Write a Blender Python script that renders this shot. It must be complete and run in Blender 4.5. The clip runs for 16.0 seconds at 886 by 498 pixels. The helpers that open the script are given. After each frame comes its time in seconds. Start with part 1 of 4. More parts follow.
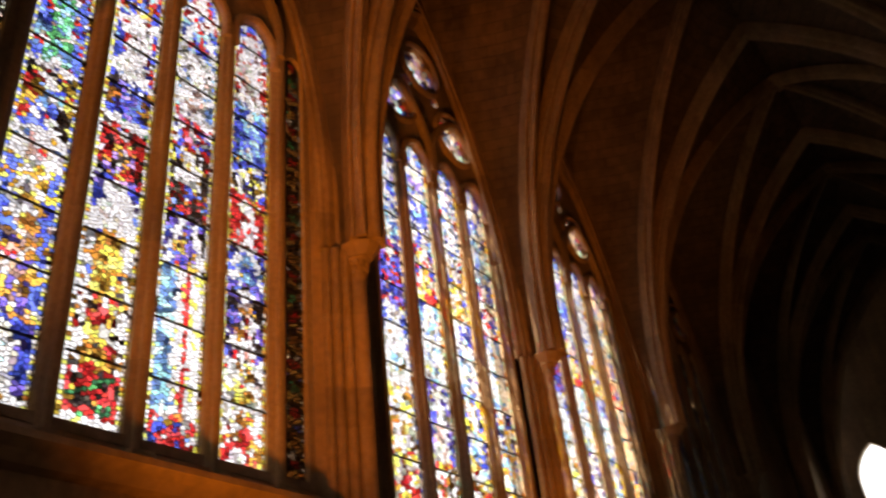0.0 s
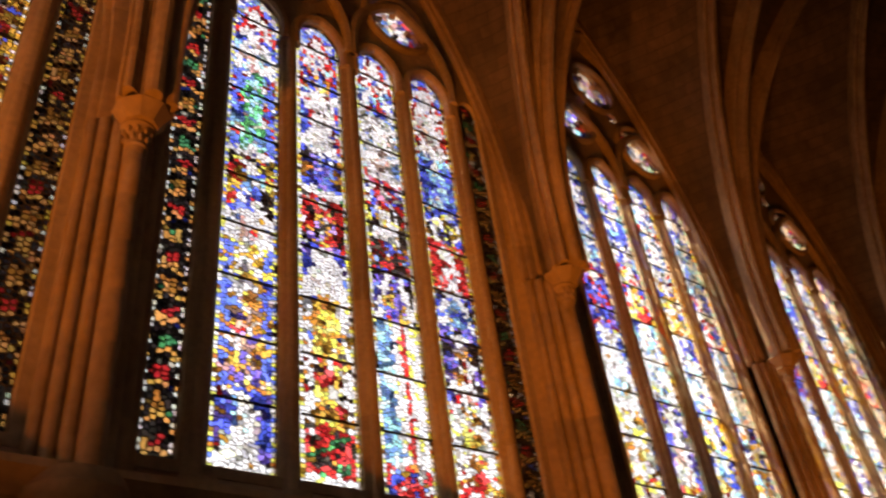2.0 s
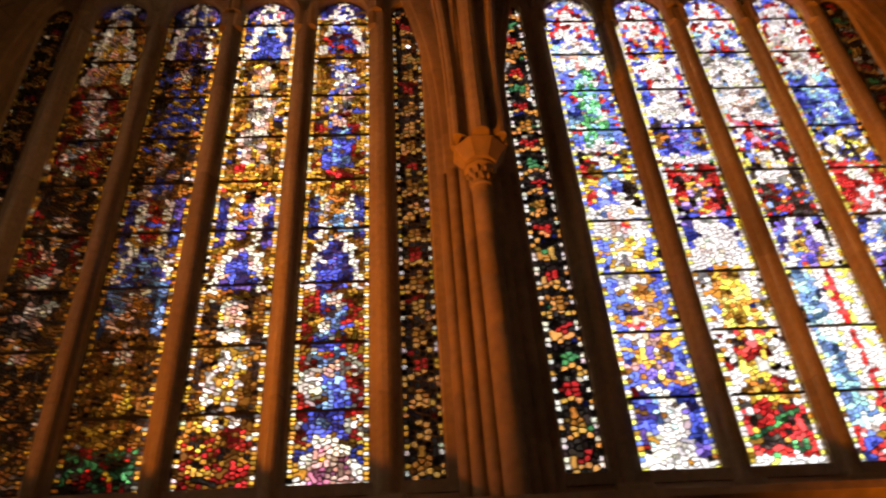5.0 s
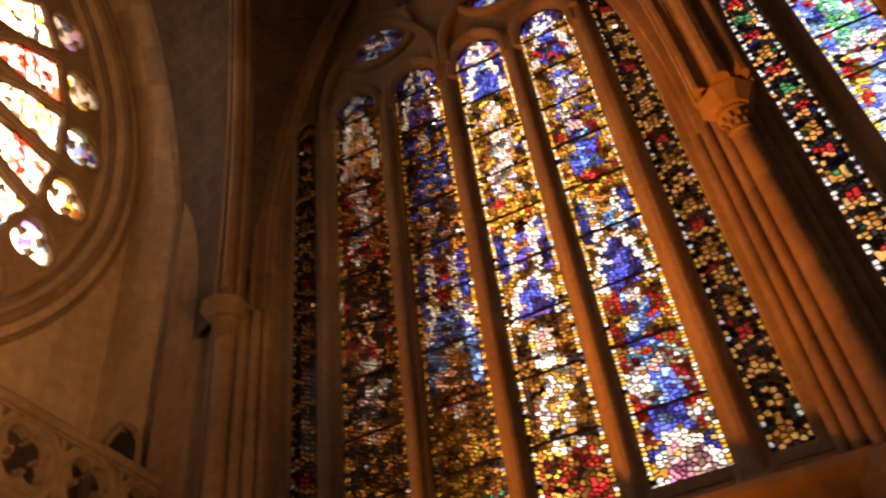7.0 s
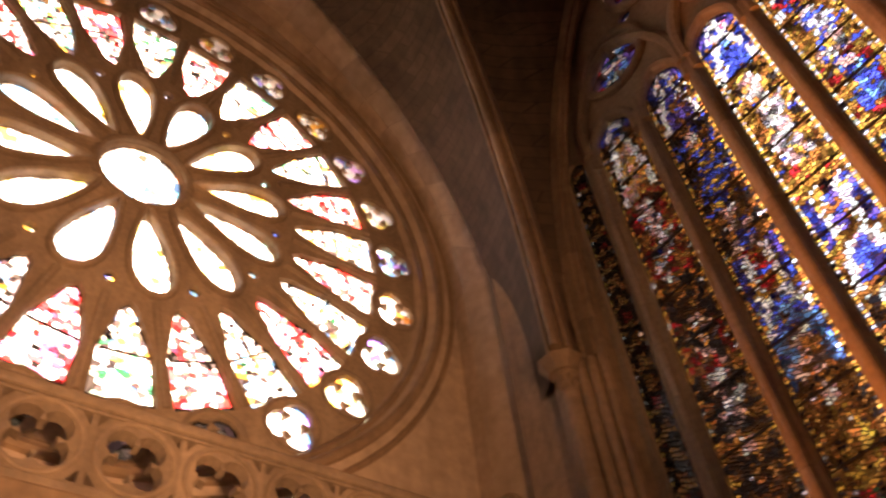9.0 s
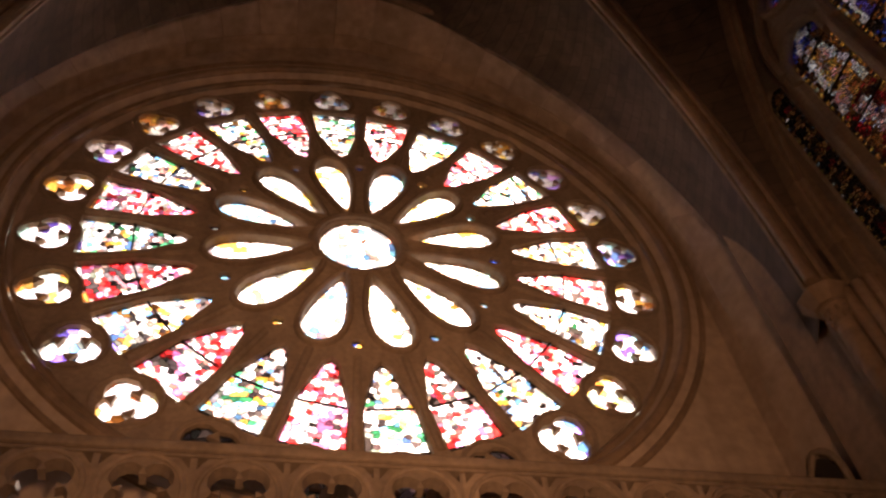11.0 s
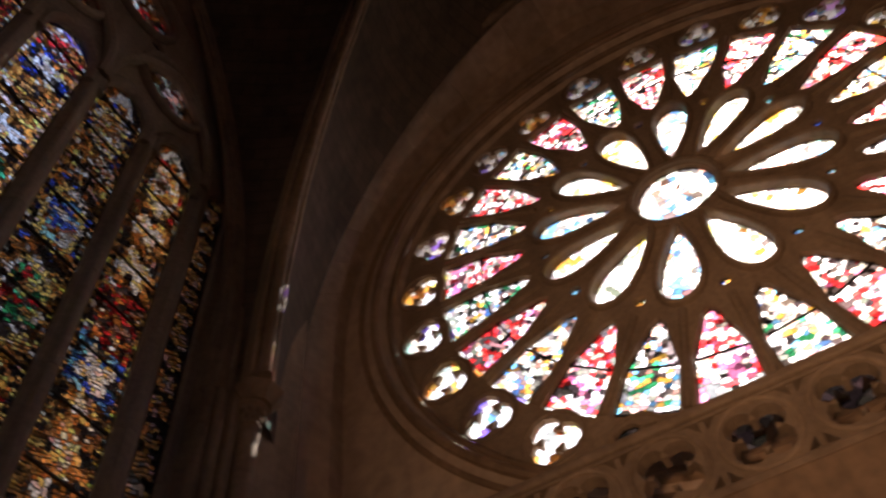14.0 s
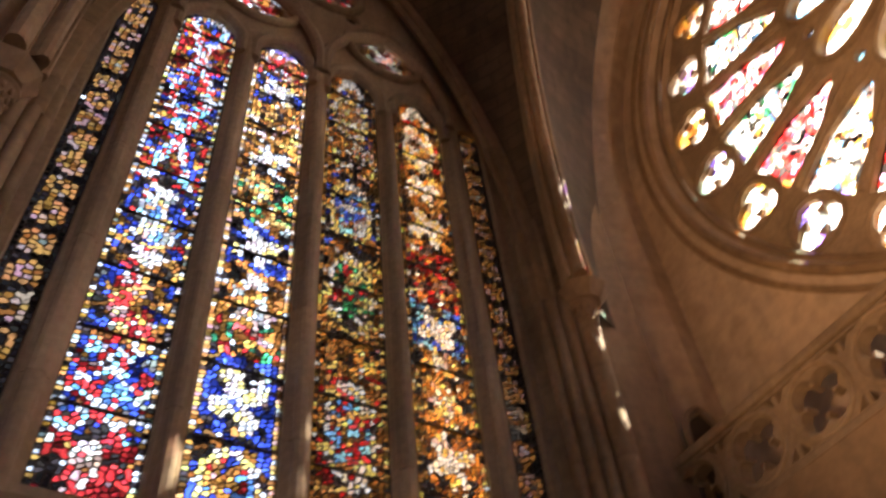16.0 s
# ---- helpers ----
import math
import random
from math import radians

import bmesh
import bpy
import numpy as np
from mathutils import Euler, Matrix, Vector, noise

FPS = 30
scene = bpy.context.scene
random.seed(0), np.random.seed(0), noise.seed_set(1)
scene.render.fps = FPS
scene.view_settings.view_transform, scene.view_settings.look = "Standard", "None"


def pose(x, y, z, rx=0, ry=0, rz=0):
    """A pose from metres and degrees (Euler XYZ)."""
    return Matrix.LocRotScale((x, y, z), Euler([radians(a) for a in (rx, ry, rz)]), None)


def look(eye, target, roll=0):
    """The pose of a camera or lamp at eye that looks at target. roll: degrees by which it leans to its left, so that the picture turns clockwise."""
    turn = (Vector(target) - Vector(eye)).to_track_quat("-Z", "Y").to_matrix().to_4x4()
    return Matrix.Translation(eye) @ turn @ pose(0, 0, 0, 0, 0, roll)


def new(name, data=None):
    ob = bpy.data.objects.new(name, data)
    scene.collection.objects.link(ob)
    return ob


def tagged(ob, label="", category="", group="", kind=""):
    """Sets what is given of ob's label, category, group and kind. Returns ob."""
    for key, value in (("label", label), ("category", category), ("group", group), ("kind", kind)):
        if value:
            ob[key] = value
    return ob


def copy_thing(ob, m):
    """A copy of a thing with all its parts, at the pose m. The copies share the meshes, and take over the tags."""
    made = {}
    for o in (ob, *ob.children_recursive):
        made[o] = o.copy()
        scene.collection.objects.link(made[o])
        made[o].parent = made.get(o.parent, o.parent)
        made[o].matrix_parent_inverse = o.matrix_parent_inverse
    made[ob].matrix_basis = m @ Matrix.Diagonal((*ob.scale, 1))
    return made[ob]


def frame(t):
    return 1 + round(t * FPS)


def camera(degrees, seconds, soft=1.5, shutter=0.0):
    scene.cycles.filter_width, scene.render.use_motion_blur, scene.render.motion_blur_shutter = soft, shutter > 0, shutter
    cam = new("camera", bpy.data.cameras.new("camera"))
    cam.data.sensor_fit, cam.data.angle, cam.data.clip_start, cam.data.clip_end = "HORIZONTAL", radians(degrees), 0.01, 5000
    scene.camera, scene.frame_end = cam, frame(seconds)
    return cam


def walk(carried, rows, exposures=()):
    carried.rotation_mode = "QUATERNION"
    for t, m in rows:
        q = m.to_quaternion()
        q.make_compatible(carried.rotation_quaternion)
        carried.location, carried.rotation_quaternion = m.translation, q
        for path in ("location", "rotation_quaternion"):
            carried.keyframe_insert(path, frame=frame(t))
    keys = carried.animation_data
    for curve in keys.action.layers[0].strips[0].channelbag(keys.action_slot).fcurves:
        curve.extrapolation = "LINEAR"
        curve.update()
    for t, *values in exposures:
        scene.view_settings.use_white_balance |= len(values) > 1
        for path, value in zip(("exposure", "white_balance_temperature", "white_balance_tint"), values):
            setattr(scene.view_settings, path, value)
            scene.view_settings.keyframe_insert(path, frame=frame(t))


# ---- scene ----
EXPO = [(0.0, 2.68, 12200, 19), (3.0, 2.7, 12400, 20), (6.0, 2.95, 13800, 21), (7.0, 3.1, 12800, 23), (9.0, 3.55, 8300, 25), (9.5, 3.15, 7500, 26), (10.0, 2.5, 7400, 25), (12.5, 2.45, 7000, 28), (13.5, 2.1, 6600, 23), (14.0, 1.9, 6600, 16), (14.5, 2.1, 7200, 15), (15.0, 2.6, 7600, 14), (15.5, 3.3, 7700, 12), (16.0, 3.8, 8000, 11)]
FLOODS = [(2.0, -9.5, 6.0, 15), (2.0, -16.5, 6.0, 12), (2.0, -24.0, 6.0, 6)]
GALLERY_W = 18
from mathutils import geometry

cam = camera(55.7, 16.0, soft=2.3, shutter=0.5)
PATH = [
    (0, (-1.680, -7.375, 1.540), (-0.768, -8.801, 2.605), -7.0),
    (0.5, (-1.551, -7.470, 1.543), (-0.518, -8.780, 2.647), -6.37),
    (1, (-1.548, -7.491, 1.526), (-0.470, -8.735, 2.663), -6.36),
    (1.5, (-1.537, -7.489, 1.537), (-0.422, -8.686, 2.688), -7.23),
    (2, (-1.441, -7.494, 1.575), (-0.245, -8.569, 2.764), -7.94),
    (2.5, (-1.373, -7.482, 1.608), (-0.078, -8.394, 2.829), -7.40),
    (3, (-1.253, -7.371, 1.643), (0.117, -8.139, 2.882), -6.05),
    (3.2, (-1.247, -7.309, 1.619), (0.134, -8.037, 2.869), -5.73),
    (5.3, (-1.352, -8.526, 1.726), (0.190, -8.507, 2.999), -4.24),
    (5.5, (-1.322, -8.507, 1.726), (0.219, -8.412, 2.998), -4.38),
    (6, (-1.383, -8.342, 1.725), (0.153, -8.138, 2.990), -5.21),
    (6.5, (-1.364, -8.373, 1.726), (0.120, -8.016, 3.018), -7.10),
    (7, (-1.376, -8.404, 1.730), (0.017, -7.892, 3.071), -8.13),
    (7.5, (-1.451, -8.508, 1.682), (-0.161, -7.848, 3.060), -6.95),
    (8, (-1.581, -8.631, 1.621), (-0.392, -7.832, 3.016), -7.56),
    (8.5, (-1.551, -8.596, 1.640), (-0.490, -7.694, 3.075), -7.36),
    (9, (-1.472, -8.544, 1.648), (-0.574, -7.533, 3.122), -7.96),
    (9.5, (-1.441, -8.504, 1.649), (-0.697, -7.405, 3.145), -8.32),
    (10, (-1.429, -8.443, 1.648), (-0.795, -7.319, 3.176), -9.54),
    (10.2, (-1.418, -8.463, 1.641), (-0.821, -7.330, 3.177), -10.13),
    (12.3, (-0.803, -8.327, 1.414), (-0.739, -7.089, 2.983), -6.37),
    (12.5, (-0.804, -8.347, 1.430), (-0.763, -7.106, 2.998), -7.94),
    (13, (-0.818, -8.380, 1.395), (-0.865, -7.165, 2.983), -9.95),
    (13.5, (-0.454, -8.315, 1.320), (-0.712, -7.159, 2.931), -10.31),
    (14, (-0.442, -8.168, 1.352), (-0.892, -7.119, 2.994), -8.16),
    (14.5, (-0.469, -8.191, 1.393), (-1.089, -7.238, 3.038), -6.28),
    (15, (-0.464, -8.299, 1.399), (-1.223, -7.449, 3.043), -4.79),
    (15.5, (-0.471, -8.324, 1.461), (-1.340, -7.521, 3.073), -6.88),
    (16, (-0.384, -8.309, 1.494), (-1.453, -7.558, 3.008), -7.24),
]
walk(cam, [(t, look(eye, aim, roll)) for t, eye, aim, roll in PATH], exposures=EXPO)

# ---------------------------------------------------------------- world, sun, lamps
SUN_WAY = Vector((0.20, 0.58, 0.79)).normalized()      # towards the sun, behind the rose
world = bpy.data.worlds.new("sky")
scene.world = world
world.use_nodes = True
wn = world.node_tree.nodes
sky = wn.new("ShaderNodeTexSky")
sky.sky_type, sky.sun_disc = "NISHITA", False
sky.sun_elevation = math.asin(SUN_WAY.z)
sky.sun_rotation = math.atan2(SUN_WAY.x, SUN_WAY.y)
sky.dust_density, sky.ozone_density = 3.0, 1.0
wn["Background"].inputs["Strength"].default_value = 0.15
world.node_tree.links.new(sky.outputs[0], wn["Background"].inputs["Color"])

sun = new("sun", bpy.data.lights.new("sun", "SUN"))
sun.data.energy, sun.data.angle, sun.data.color = 4.5, radians(0.6), (1.0, 0.93, 0.82)
sun.matrix_world = look((0, 0, 40), Vector((0, 0, 40)) - SUN_WAY)


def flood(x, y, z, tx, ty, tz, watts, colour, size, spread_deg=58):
    """An unseen lamp, added for the church's warm floodlighting from below; no fixture is built."""
    data = bpy.data.lights.new("unseen_floodlight", "AREA")
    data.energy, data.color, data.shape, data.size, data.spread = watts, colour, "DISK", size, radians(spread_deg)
    lamp = new("unseen_floodlight", data)
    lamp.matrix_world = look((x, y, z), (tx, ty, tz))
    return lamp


# unseen lamps added low down to rake the right-hand piers with warm light
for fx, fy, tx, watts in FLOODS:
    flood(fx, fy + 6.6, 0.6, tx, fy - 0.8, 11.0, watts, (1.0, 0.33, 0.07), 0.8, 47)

# unseen lamp added to light the gallery rail and rose wall from the front
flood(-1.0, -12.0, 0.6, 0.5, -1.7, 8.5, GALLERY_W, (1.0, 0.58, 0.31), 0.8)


# ---------------------------------------------------------------- materials
def material(name):
    m = bpy.data.materials.new(name)
    m.use_nodes = True
    return m, m.node_tree.nodes, m.node_tree.links, m.node_tree.nodes["Principled BSDF"]


def stone(name, light, dark, grain=9.0, rough=0.85, bump=0.25):
    """Limestone: broad stains, fine grain, a tone of its own for each block."""
    m, n, l, p = material(name)
    co = n.new("ShaderNodeTexCoord")
    info = n.new("ShaderNodeObjectInfo")
    big, small, streak = n.new("ShaderNodeTexNoise"), n.new("ShaderNodeTexNoise"), n.new("ShaderNodeTexNoise")
    big.inputs["Scale"].default_value, big.inputs["Detail"].default_value = 0.7, 6
    small.inputs["Scale"].default_value, small.inputs["Detail"].default_value = grain, 8
    streak.inputs["Scale"].default_value, streak.inputs["Detail"].default_value = 2.2, 4
    geo = n.new("ShaderNodeNewGeometry")
    stretch = n.new("ShaderNodeMapping")
    stretch.inputs["Scale"].default_value = (1.6, 1.6, 0.25)
    l.new(geo.outputs["Position"], stretch.inputs["Vector"])
    l.new(geo.outputs["Position"], big.inputs["Vector"])
    l.new(geo.outputs["Position"], small.inputs["Vector"])
    l.new(stretch.outputs["Vector"], streak.inputs["Vector"])
    add = n.new("ShaderNodeMath")
    add.operation = "ADD"
    l.new(big.outputs["Fac"], add.inputs[0])
    l.new(streak.outputs["Fac"], add.inputs[1])
    ramp = n.new("ShaderNodeValToRGB")
    ramp.color_ramp.elements[0].position, ramp.color_ramp.elements[1].position = 0.36, 0.64
    ramp.color_ramp.elements[0].color, ramp.color_ramp.elements[1].color = (*dark, 1), (*light, 1)
    half = n.new("ShaderNodeMath")
    half.operation = "MULTIPLY"
    half.inputs[1].default_value = 0.5
    l.new(add.outputs[0], half.inputs[0])
    l.new(half.outputs[0], ramp.inputs["Fac"])
    tone = n.new("ShaderNodeMapRange")
    tone.inputs["To Min"].default_value, tone.inputs["To Max"].default_value = 0.82, 1.12
    l.new(info.outputs["Random"], tone.inputs["Value"])
    fine = n.new("ShaderNodeMapRange")
    fine.inputs["From Min"].default_value, fine.inputs["From Max"].default_value = 0.3, 0.7
    fine.inputs["To Min"].default_value, fine.inputs["To Max"].default_value = 0.8, 1.1
    l.new(small.outputs["Fac"], fine.inputs["Value"])
    mul = n.new("ShaderNodeMath")
    mul.operation = "MULTIPLY"
    l.new(tone.outputs[0], mul.inputs[0])
    l.new(fine.outputs[0], mul.inputs[1])
    mix = n.new("ShaderNodeVectorMath")
    mix.operation = "SCALE"
    l.new(ramp.outputs["Color"], mix.inputs[0])
    l.new(mul.outputs[0], mix.inputs["Scale"])
    l.new(mix.outputs["Vector"], p.inputs["Base Color"])
    bp = n.new("ShaderNodeBump")
    bp.inputs["Strength"].default_value, bp.inputs["Distance"].default_value = bump, 0.02
    l.new(small.outputs["Fac"], bp.inputs["Height"])
    l.new(bp.outputs["Normal"], p.inputs["Normal"])
    p.inputs["Roughness"].default_value = rough
    return m


STONE = stone("limestone", (0.30, 0.205, 0.13), (0.17, 0.115, 0.072))
TRACERY = stone("tracery_stone", (0.33, 0.245, 0.17), (0.20, 0.145, 0.10), 14)
# Darker than the ribs' stone: the vault's shade is put into this colour.
WEB = stone("shaded_vault_stone", (0.125, 0.085, 0.056), (0.065, 0.044, 0.029), 6, 0.9, 0.5)
def coursed(m, long, high):
    """Adds the mortar joints of small stones to a stone material."""
    n, l = m.node_tree.nodes, m.node_tree.links
    p = n["Principled BSDF"]
    geo, sep, add, com = n.new("ShaderNodeNewGeometry"), n.new("ShaderNodeSeparateXYZ"), n.new("ShaderNodeMath"), n.new("ShaderNodeCombineXYZ")
    l.new(geo.outputs["Position"], sep.inputs[0])
    l.new(sep.outputs["X"], add.inputs[0])
    l.new(sep.outputs["Y"], add.inputs[1])
    l.new(add.outputs[0], com.inputs["X"])
    l.new(sep.outputs["Z"], com.inputs["Y"])
    brick = n.new("ShaderNodeTexBrick")
    brick.inputs["Scale"].default_value, brick.inputs["Brick Width"].default_value, brick.inputs["Row Height"].default_value = 1.0, long, high
    brick.inputs["Mortar Size"].default_value, brick.inputs["Mortar Smooth"].default_value = 0.012, 0.3
    brick.inputs["Color1"].default_value, brick.inputs["Color2"].default_value, brick.inputs["Mortar"].default_value = (1, 1, 1, 1), (0.72, 0.72, 0.72, 1), (0.55, 0.55, 0.55, 1)
    l.new(com.outputs[0], brick.inputs["Vector"])
    old = p.inputs["Base Color"].links[0].from_socket
    mul = n.new("ShaderNodeVectorMath")
    mul.operation = "MULTIPLY"
    l.new(old, mul.inputs[0])
    l.new(brick.outputs["Color"], mul.inputs[1])
    l.new(mul.outputs["Vector"], p.inputs["Base Color"])


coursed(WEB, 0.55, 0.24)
# Paler than the limestone: light on splay and rose wall put in the colour.
LIT_PLASTER = stone("lit_plaster", (0.52, 0.40, 0.30), (0.37, 0.28, 0.205), 5, 0.8, 0.12)
# Kept dark to cut the light that unseen floor and ground bounce up.
FLOOR = stone("paving_stone", (0.17, 0.145, 0.12), (0.09, 0.077, 0.063), 5, 0.6)


def stained_glass():
    """Painted pot-metal glass: the pane's colour, with grisaille paint and grime on it."""
    m, n, l, p = material("stained_glass")
    n.remove(p)
    out = n["Material Output"]
    att = n.new("ShaderNodeAttribute")
    att.attribute_name = "pane"
    geo = n.new("ShaderNodeNewGeometry")
    paint, grime = n.new("ShaderNodeTexNoise"), n.new("ShaderNodeTexNoise")
    paint.inputs["Scale"].default_value, paint.inputs["Detail"].default_value = 26, 5
    grime.inputs["Scale"].default_value, grime.inputs["Detail"].default_value = 1.6, 4
    l.new(geo.outputs["Position"], paint.inputs["Vector"])
    l.new(geo.outputs["Position"], grime.inputs["Vector"])
    a, b = n.new("ShaderNodeMapRange"), n.new("ShaderNodeMapRange")
    for r, lo, hi, x, y in ((a, 0.34, 0.50, 0.35, 1.0), (b, 0.3, 0.55, 0.65, 1.0)):
        r.inputs["From Min"].default_value, r.inputs["From Max"].default_value = lo, hi
        r.inputs["To Min"].default_value, r.inputs["To Max"].default_value = x, y
    l.new(paint.outputs["Fac"], a.inputs["Value"])
    l.new(grime.outputs["Fac"], b.inputs["Value"])
    mul = n.new("ShaderNodeMath")
    mul.operation = "MULTIPLY"
    l.new(a.outputs[0], mul.inputs[0])
    l.new(b.outputs[0], mul.inputs[1])
    col = n.new("ShaderNodeVectorMath")
    col.operation = "SCALE"
    l.new(att.outputs["Color"], col.inputs[0])
    l.new(mul.outputs[0], col.inputs["Scale"])
    clear, milk, gloss = n.new("ShaderNodeBsdfTransparent"), n.new("ShaderNodeBsdfTranslucent"), n.new("ShaderNodeBsdfGlossy")
    gloss.inputs["Roughness"].default_value = 0.15
    l.new(col.outputs["Vector"], clear.inputs["Color"])
    l.new(col.outputs["Vector"], milk.inputs["Color"])
    m1, m2 = n.new("ShaderNodeMixShader"), n.new("ShaderNodeMixShader")
    m1.inputs[0].default_value, m2.inputs[0].default_value = 0.25, 0.02
    l.new(clear.outputs[0], m1.inputs[1])
    l.new(milk.outputs[0], m1.inputs[2])
    l.new(m1.outputs[0], m2.inputs[1])
    l.new(gloss.outputs[0], m2.inputs[2])
    l.new(m2.outputs[0], out.inputs["Surface"])
    return m


GLASS = stained_glass()
LEAD, _, _, p = material("lead")
p.inputs["Base Color"].default_value, p.inputs["Roughness"].default_value, p.inputs["Metallic"].default_value = (0.03, 0.03, 0.032, 1), 0.55, 0.6
IRON, _, _, p = material("iron")
p.inputs["Base Color"].default_value, p.inputs["Roughness"].default_value, p.inputs["Metallic"].default_value = (0.025, 0.022, 0.02, 1), 0.6, 0.7


# ---------------------------------------------------------------- mesh helpers
def mesh_of(name, verts, faces, mat, smooth=False):
    me = bpy.data.meshes.new(name)
    me.from_pydata([tuple(v) for v in verts], [], faces)
    me.materials.append(mat)
    bm = bmesh.new()
    bm.from_mesh(me)
    bmesh.ops.recalc_face_normals(bm, faces=bm.faces)
    bm.to_mesh(me)
    bm.free()
    if smooth:
        me.shade_smooth()
        me.set_sharp_from_angle(angle=radians(35))
    return me


def part(name, me, parent, label=""):
    ob = new(name, me)
    ob.parent = parent
    return tagged(ob, label)


def empty(name, label, category, kind="", group="", at=(0, 0, 0)):
    ob = new(name)
    ob.location = at
    return tagged(ob, label, category, group, kind)


def plate(name, outer, holes, put, d0, d1, mat, smooth=True):
    """A slab with openings. Each hole is a loop, or a pair: its loop on the room side and on the outer side."""
    fronts, backs = [outer], [outer]
    for h in holes:
        pair = isinstance(h, tuple)
        fronts.append(h[0] if pair else h)
        backs.append(h[1] if pair else h)
    tris = geometry.tessellate_polygon([[Vector((a, b, 0)) for a, b in loop] for loop in fronts])
    verts = [put(a, b, d0) for loop in fronts for a, b in loop] + [put(a, b, d1) for loop in backs for a, b in loop]
    n = len(verts) // 2
    faces = [tuple(t) for t in tris] + [tuple(n + i for i in reversed(t)) for t in tris]
    k = 0
    for loop in fronts:
        c = len(loop)
        faces += [(k + i, k + (i + 1) % c, n + k + (i + 1) % c, n + k + i) for i in range(c)]
        k += c
    return mesh_of(name, verts, faces, mat, smooth)


def sweep(name, path, profile, side, mat, closed=False):
    """A moulding: profile points (across, out) along a path; side is the across direction, out is found from the path."""
    verts, faces, m, n = [], [], len(profile), len(path)
    side = Vector(side).normalized()
    for i, p in enumerate(path):
        a, b = path[i - 1 if i or closed else 0], path[(i + 1) % n if i < n - 1 or closed else i]
        t = (Vector(b) - Vector(a)).normalized()
        out = t.cross(side).normalized()
        verts += [Vector(p) + side * s + out * o for s, o in profile]
    for i in range(n if closed else n - 1):
        j = (i + 1) % n
        faces += [(i * m + k, i * m + (k + 1) % m, j * m + (k + 1) % m, j * m + k) for k in range(m)]
    if not closed:
        faces += [tuple(range(m)), tuple(n * m - 1 - k for k in range(m))]
    return mesh_of(name, verts, faces, mat, True)


def box(name, x0, x1, y0, y1, z0, z1, mat, bevel=0.0):
    bm = bmesh.new()
    bmesh.ops.create_cube(bm, size=1, matrix=Matrix.Translation(((x0 + x1) / 2, (y0 + y1) / 2, (z0 + z1) / 2)) @ Matrix.Diagonal((x1 - x0, y1 - y0, z1 - z0, 1)))
    if bevel:
        bmesh.ops.bevel(bm, geom=bm.edges[:], offset=bevel, segments=2, affect="EDGES", profile=0.5)
    me = bpy.data.meshes.new(name)
    bm.to_mesh(me)
    bm.free()
    me.materials.append(mat)
    return me


def circle(cx, cy, r, n=32, turn=0.0):
    return [(cx + r * math.cos(turn + 2 * math.pi * i / n), cy + r * math.sin(turn + 2 * math.pi * i / n)) for i in range(n)]


def foil(cx, cy, r, lobes, n=10, turn=0.0, deep=0.52):
    """A trefoil, quatrefoil and so on, inside radius r."""
    pts, lr = [], r * (1 - deep)
    for k in range(lobes):
        a = turn + 2 * math.pi * k / lobes
        half = math.pi / 2 + math.pi / lobes * 0.72
        for i in range(n):
            b = a - half + 2 * half * i / (n - 1)
            pts.append((cx + r * deep * math.cos(a) + lr * math.cos(b), cy + r * deep * math.sin(a) + lr * math.sin(b)))
    return pts


def pointed(cx, half, spring, c, base, n=12):
    """An opening with a pointed head: from the foot round over the apex. c: how far the arc's centre lies past the middle."""
    rad, pts = half + c, [(cx + half, base)]
    top = math.acos(c / rad)
    pts += [(cx - c + rad * math.cos(top * i / n), spring + rad * math.sin(top * i / n)) for i in range(n + 1)]
    left = [(2 * cx - a, b) for a, b in reversed(pts[:-1])]
    return pts + left


# ---------------------------------------------------------------- the plan, in metres
HALF = 6.0                       # from the nave's middle to the glass of the side windows
BAY, MID0, PIER0 = 6.517, 6.154, 2.895
SILL, SPRING = 5.02, 12.25
ROSE_X, ROSE_Z, ROSE_S = 0.15, 12.35, 0.981
SPRINGER, CROWN = 8.65, 19.7


def pier_u(j):
    return PIER0 + BAY * j - (0.7 if j >= 3 else 0)


def mid_u(k):
    return MID0 + BAY * k - (0.7 if k >= 3 else 0)


def wall_put(side):
    return lambda u, v, d: Vector((side * (HALF + d), -u, v))


# ---------------------------------------------------------------- stained glass
TINT = {"W": (0.95, 0.94, 0.86), "B": (0.05, 0.10, 0.62), "C": (0.16, 0.42, 0.85), "R": (0.62, 0.03, 0.03), "Y": (0.90, 0.46, 0.08),
        "G": (0.03, 0.30, 0.12), "P": (0.75, 0.42, 0.34), "V": (0.17, 0.11, 0.52), "K": (0.03, 0.022, 0.02), "O": (0.50, 0.18, 0.04), "A": (0.88, 0.38, 0.11), "M": (0.85, 0.22, 0.40)}


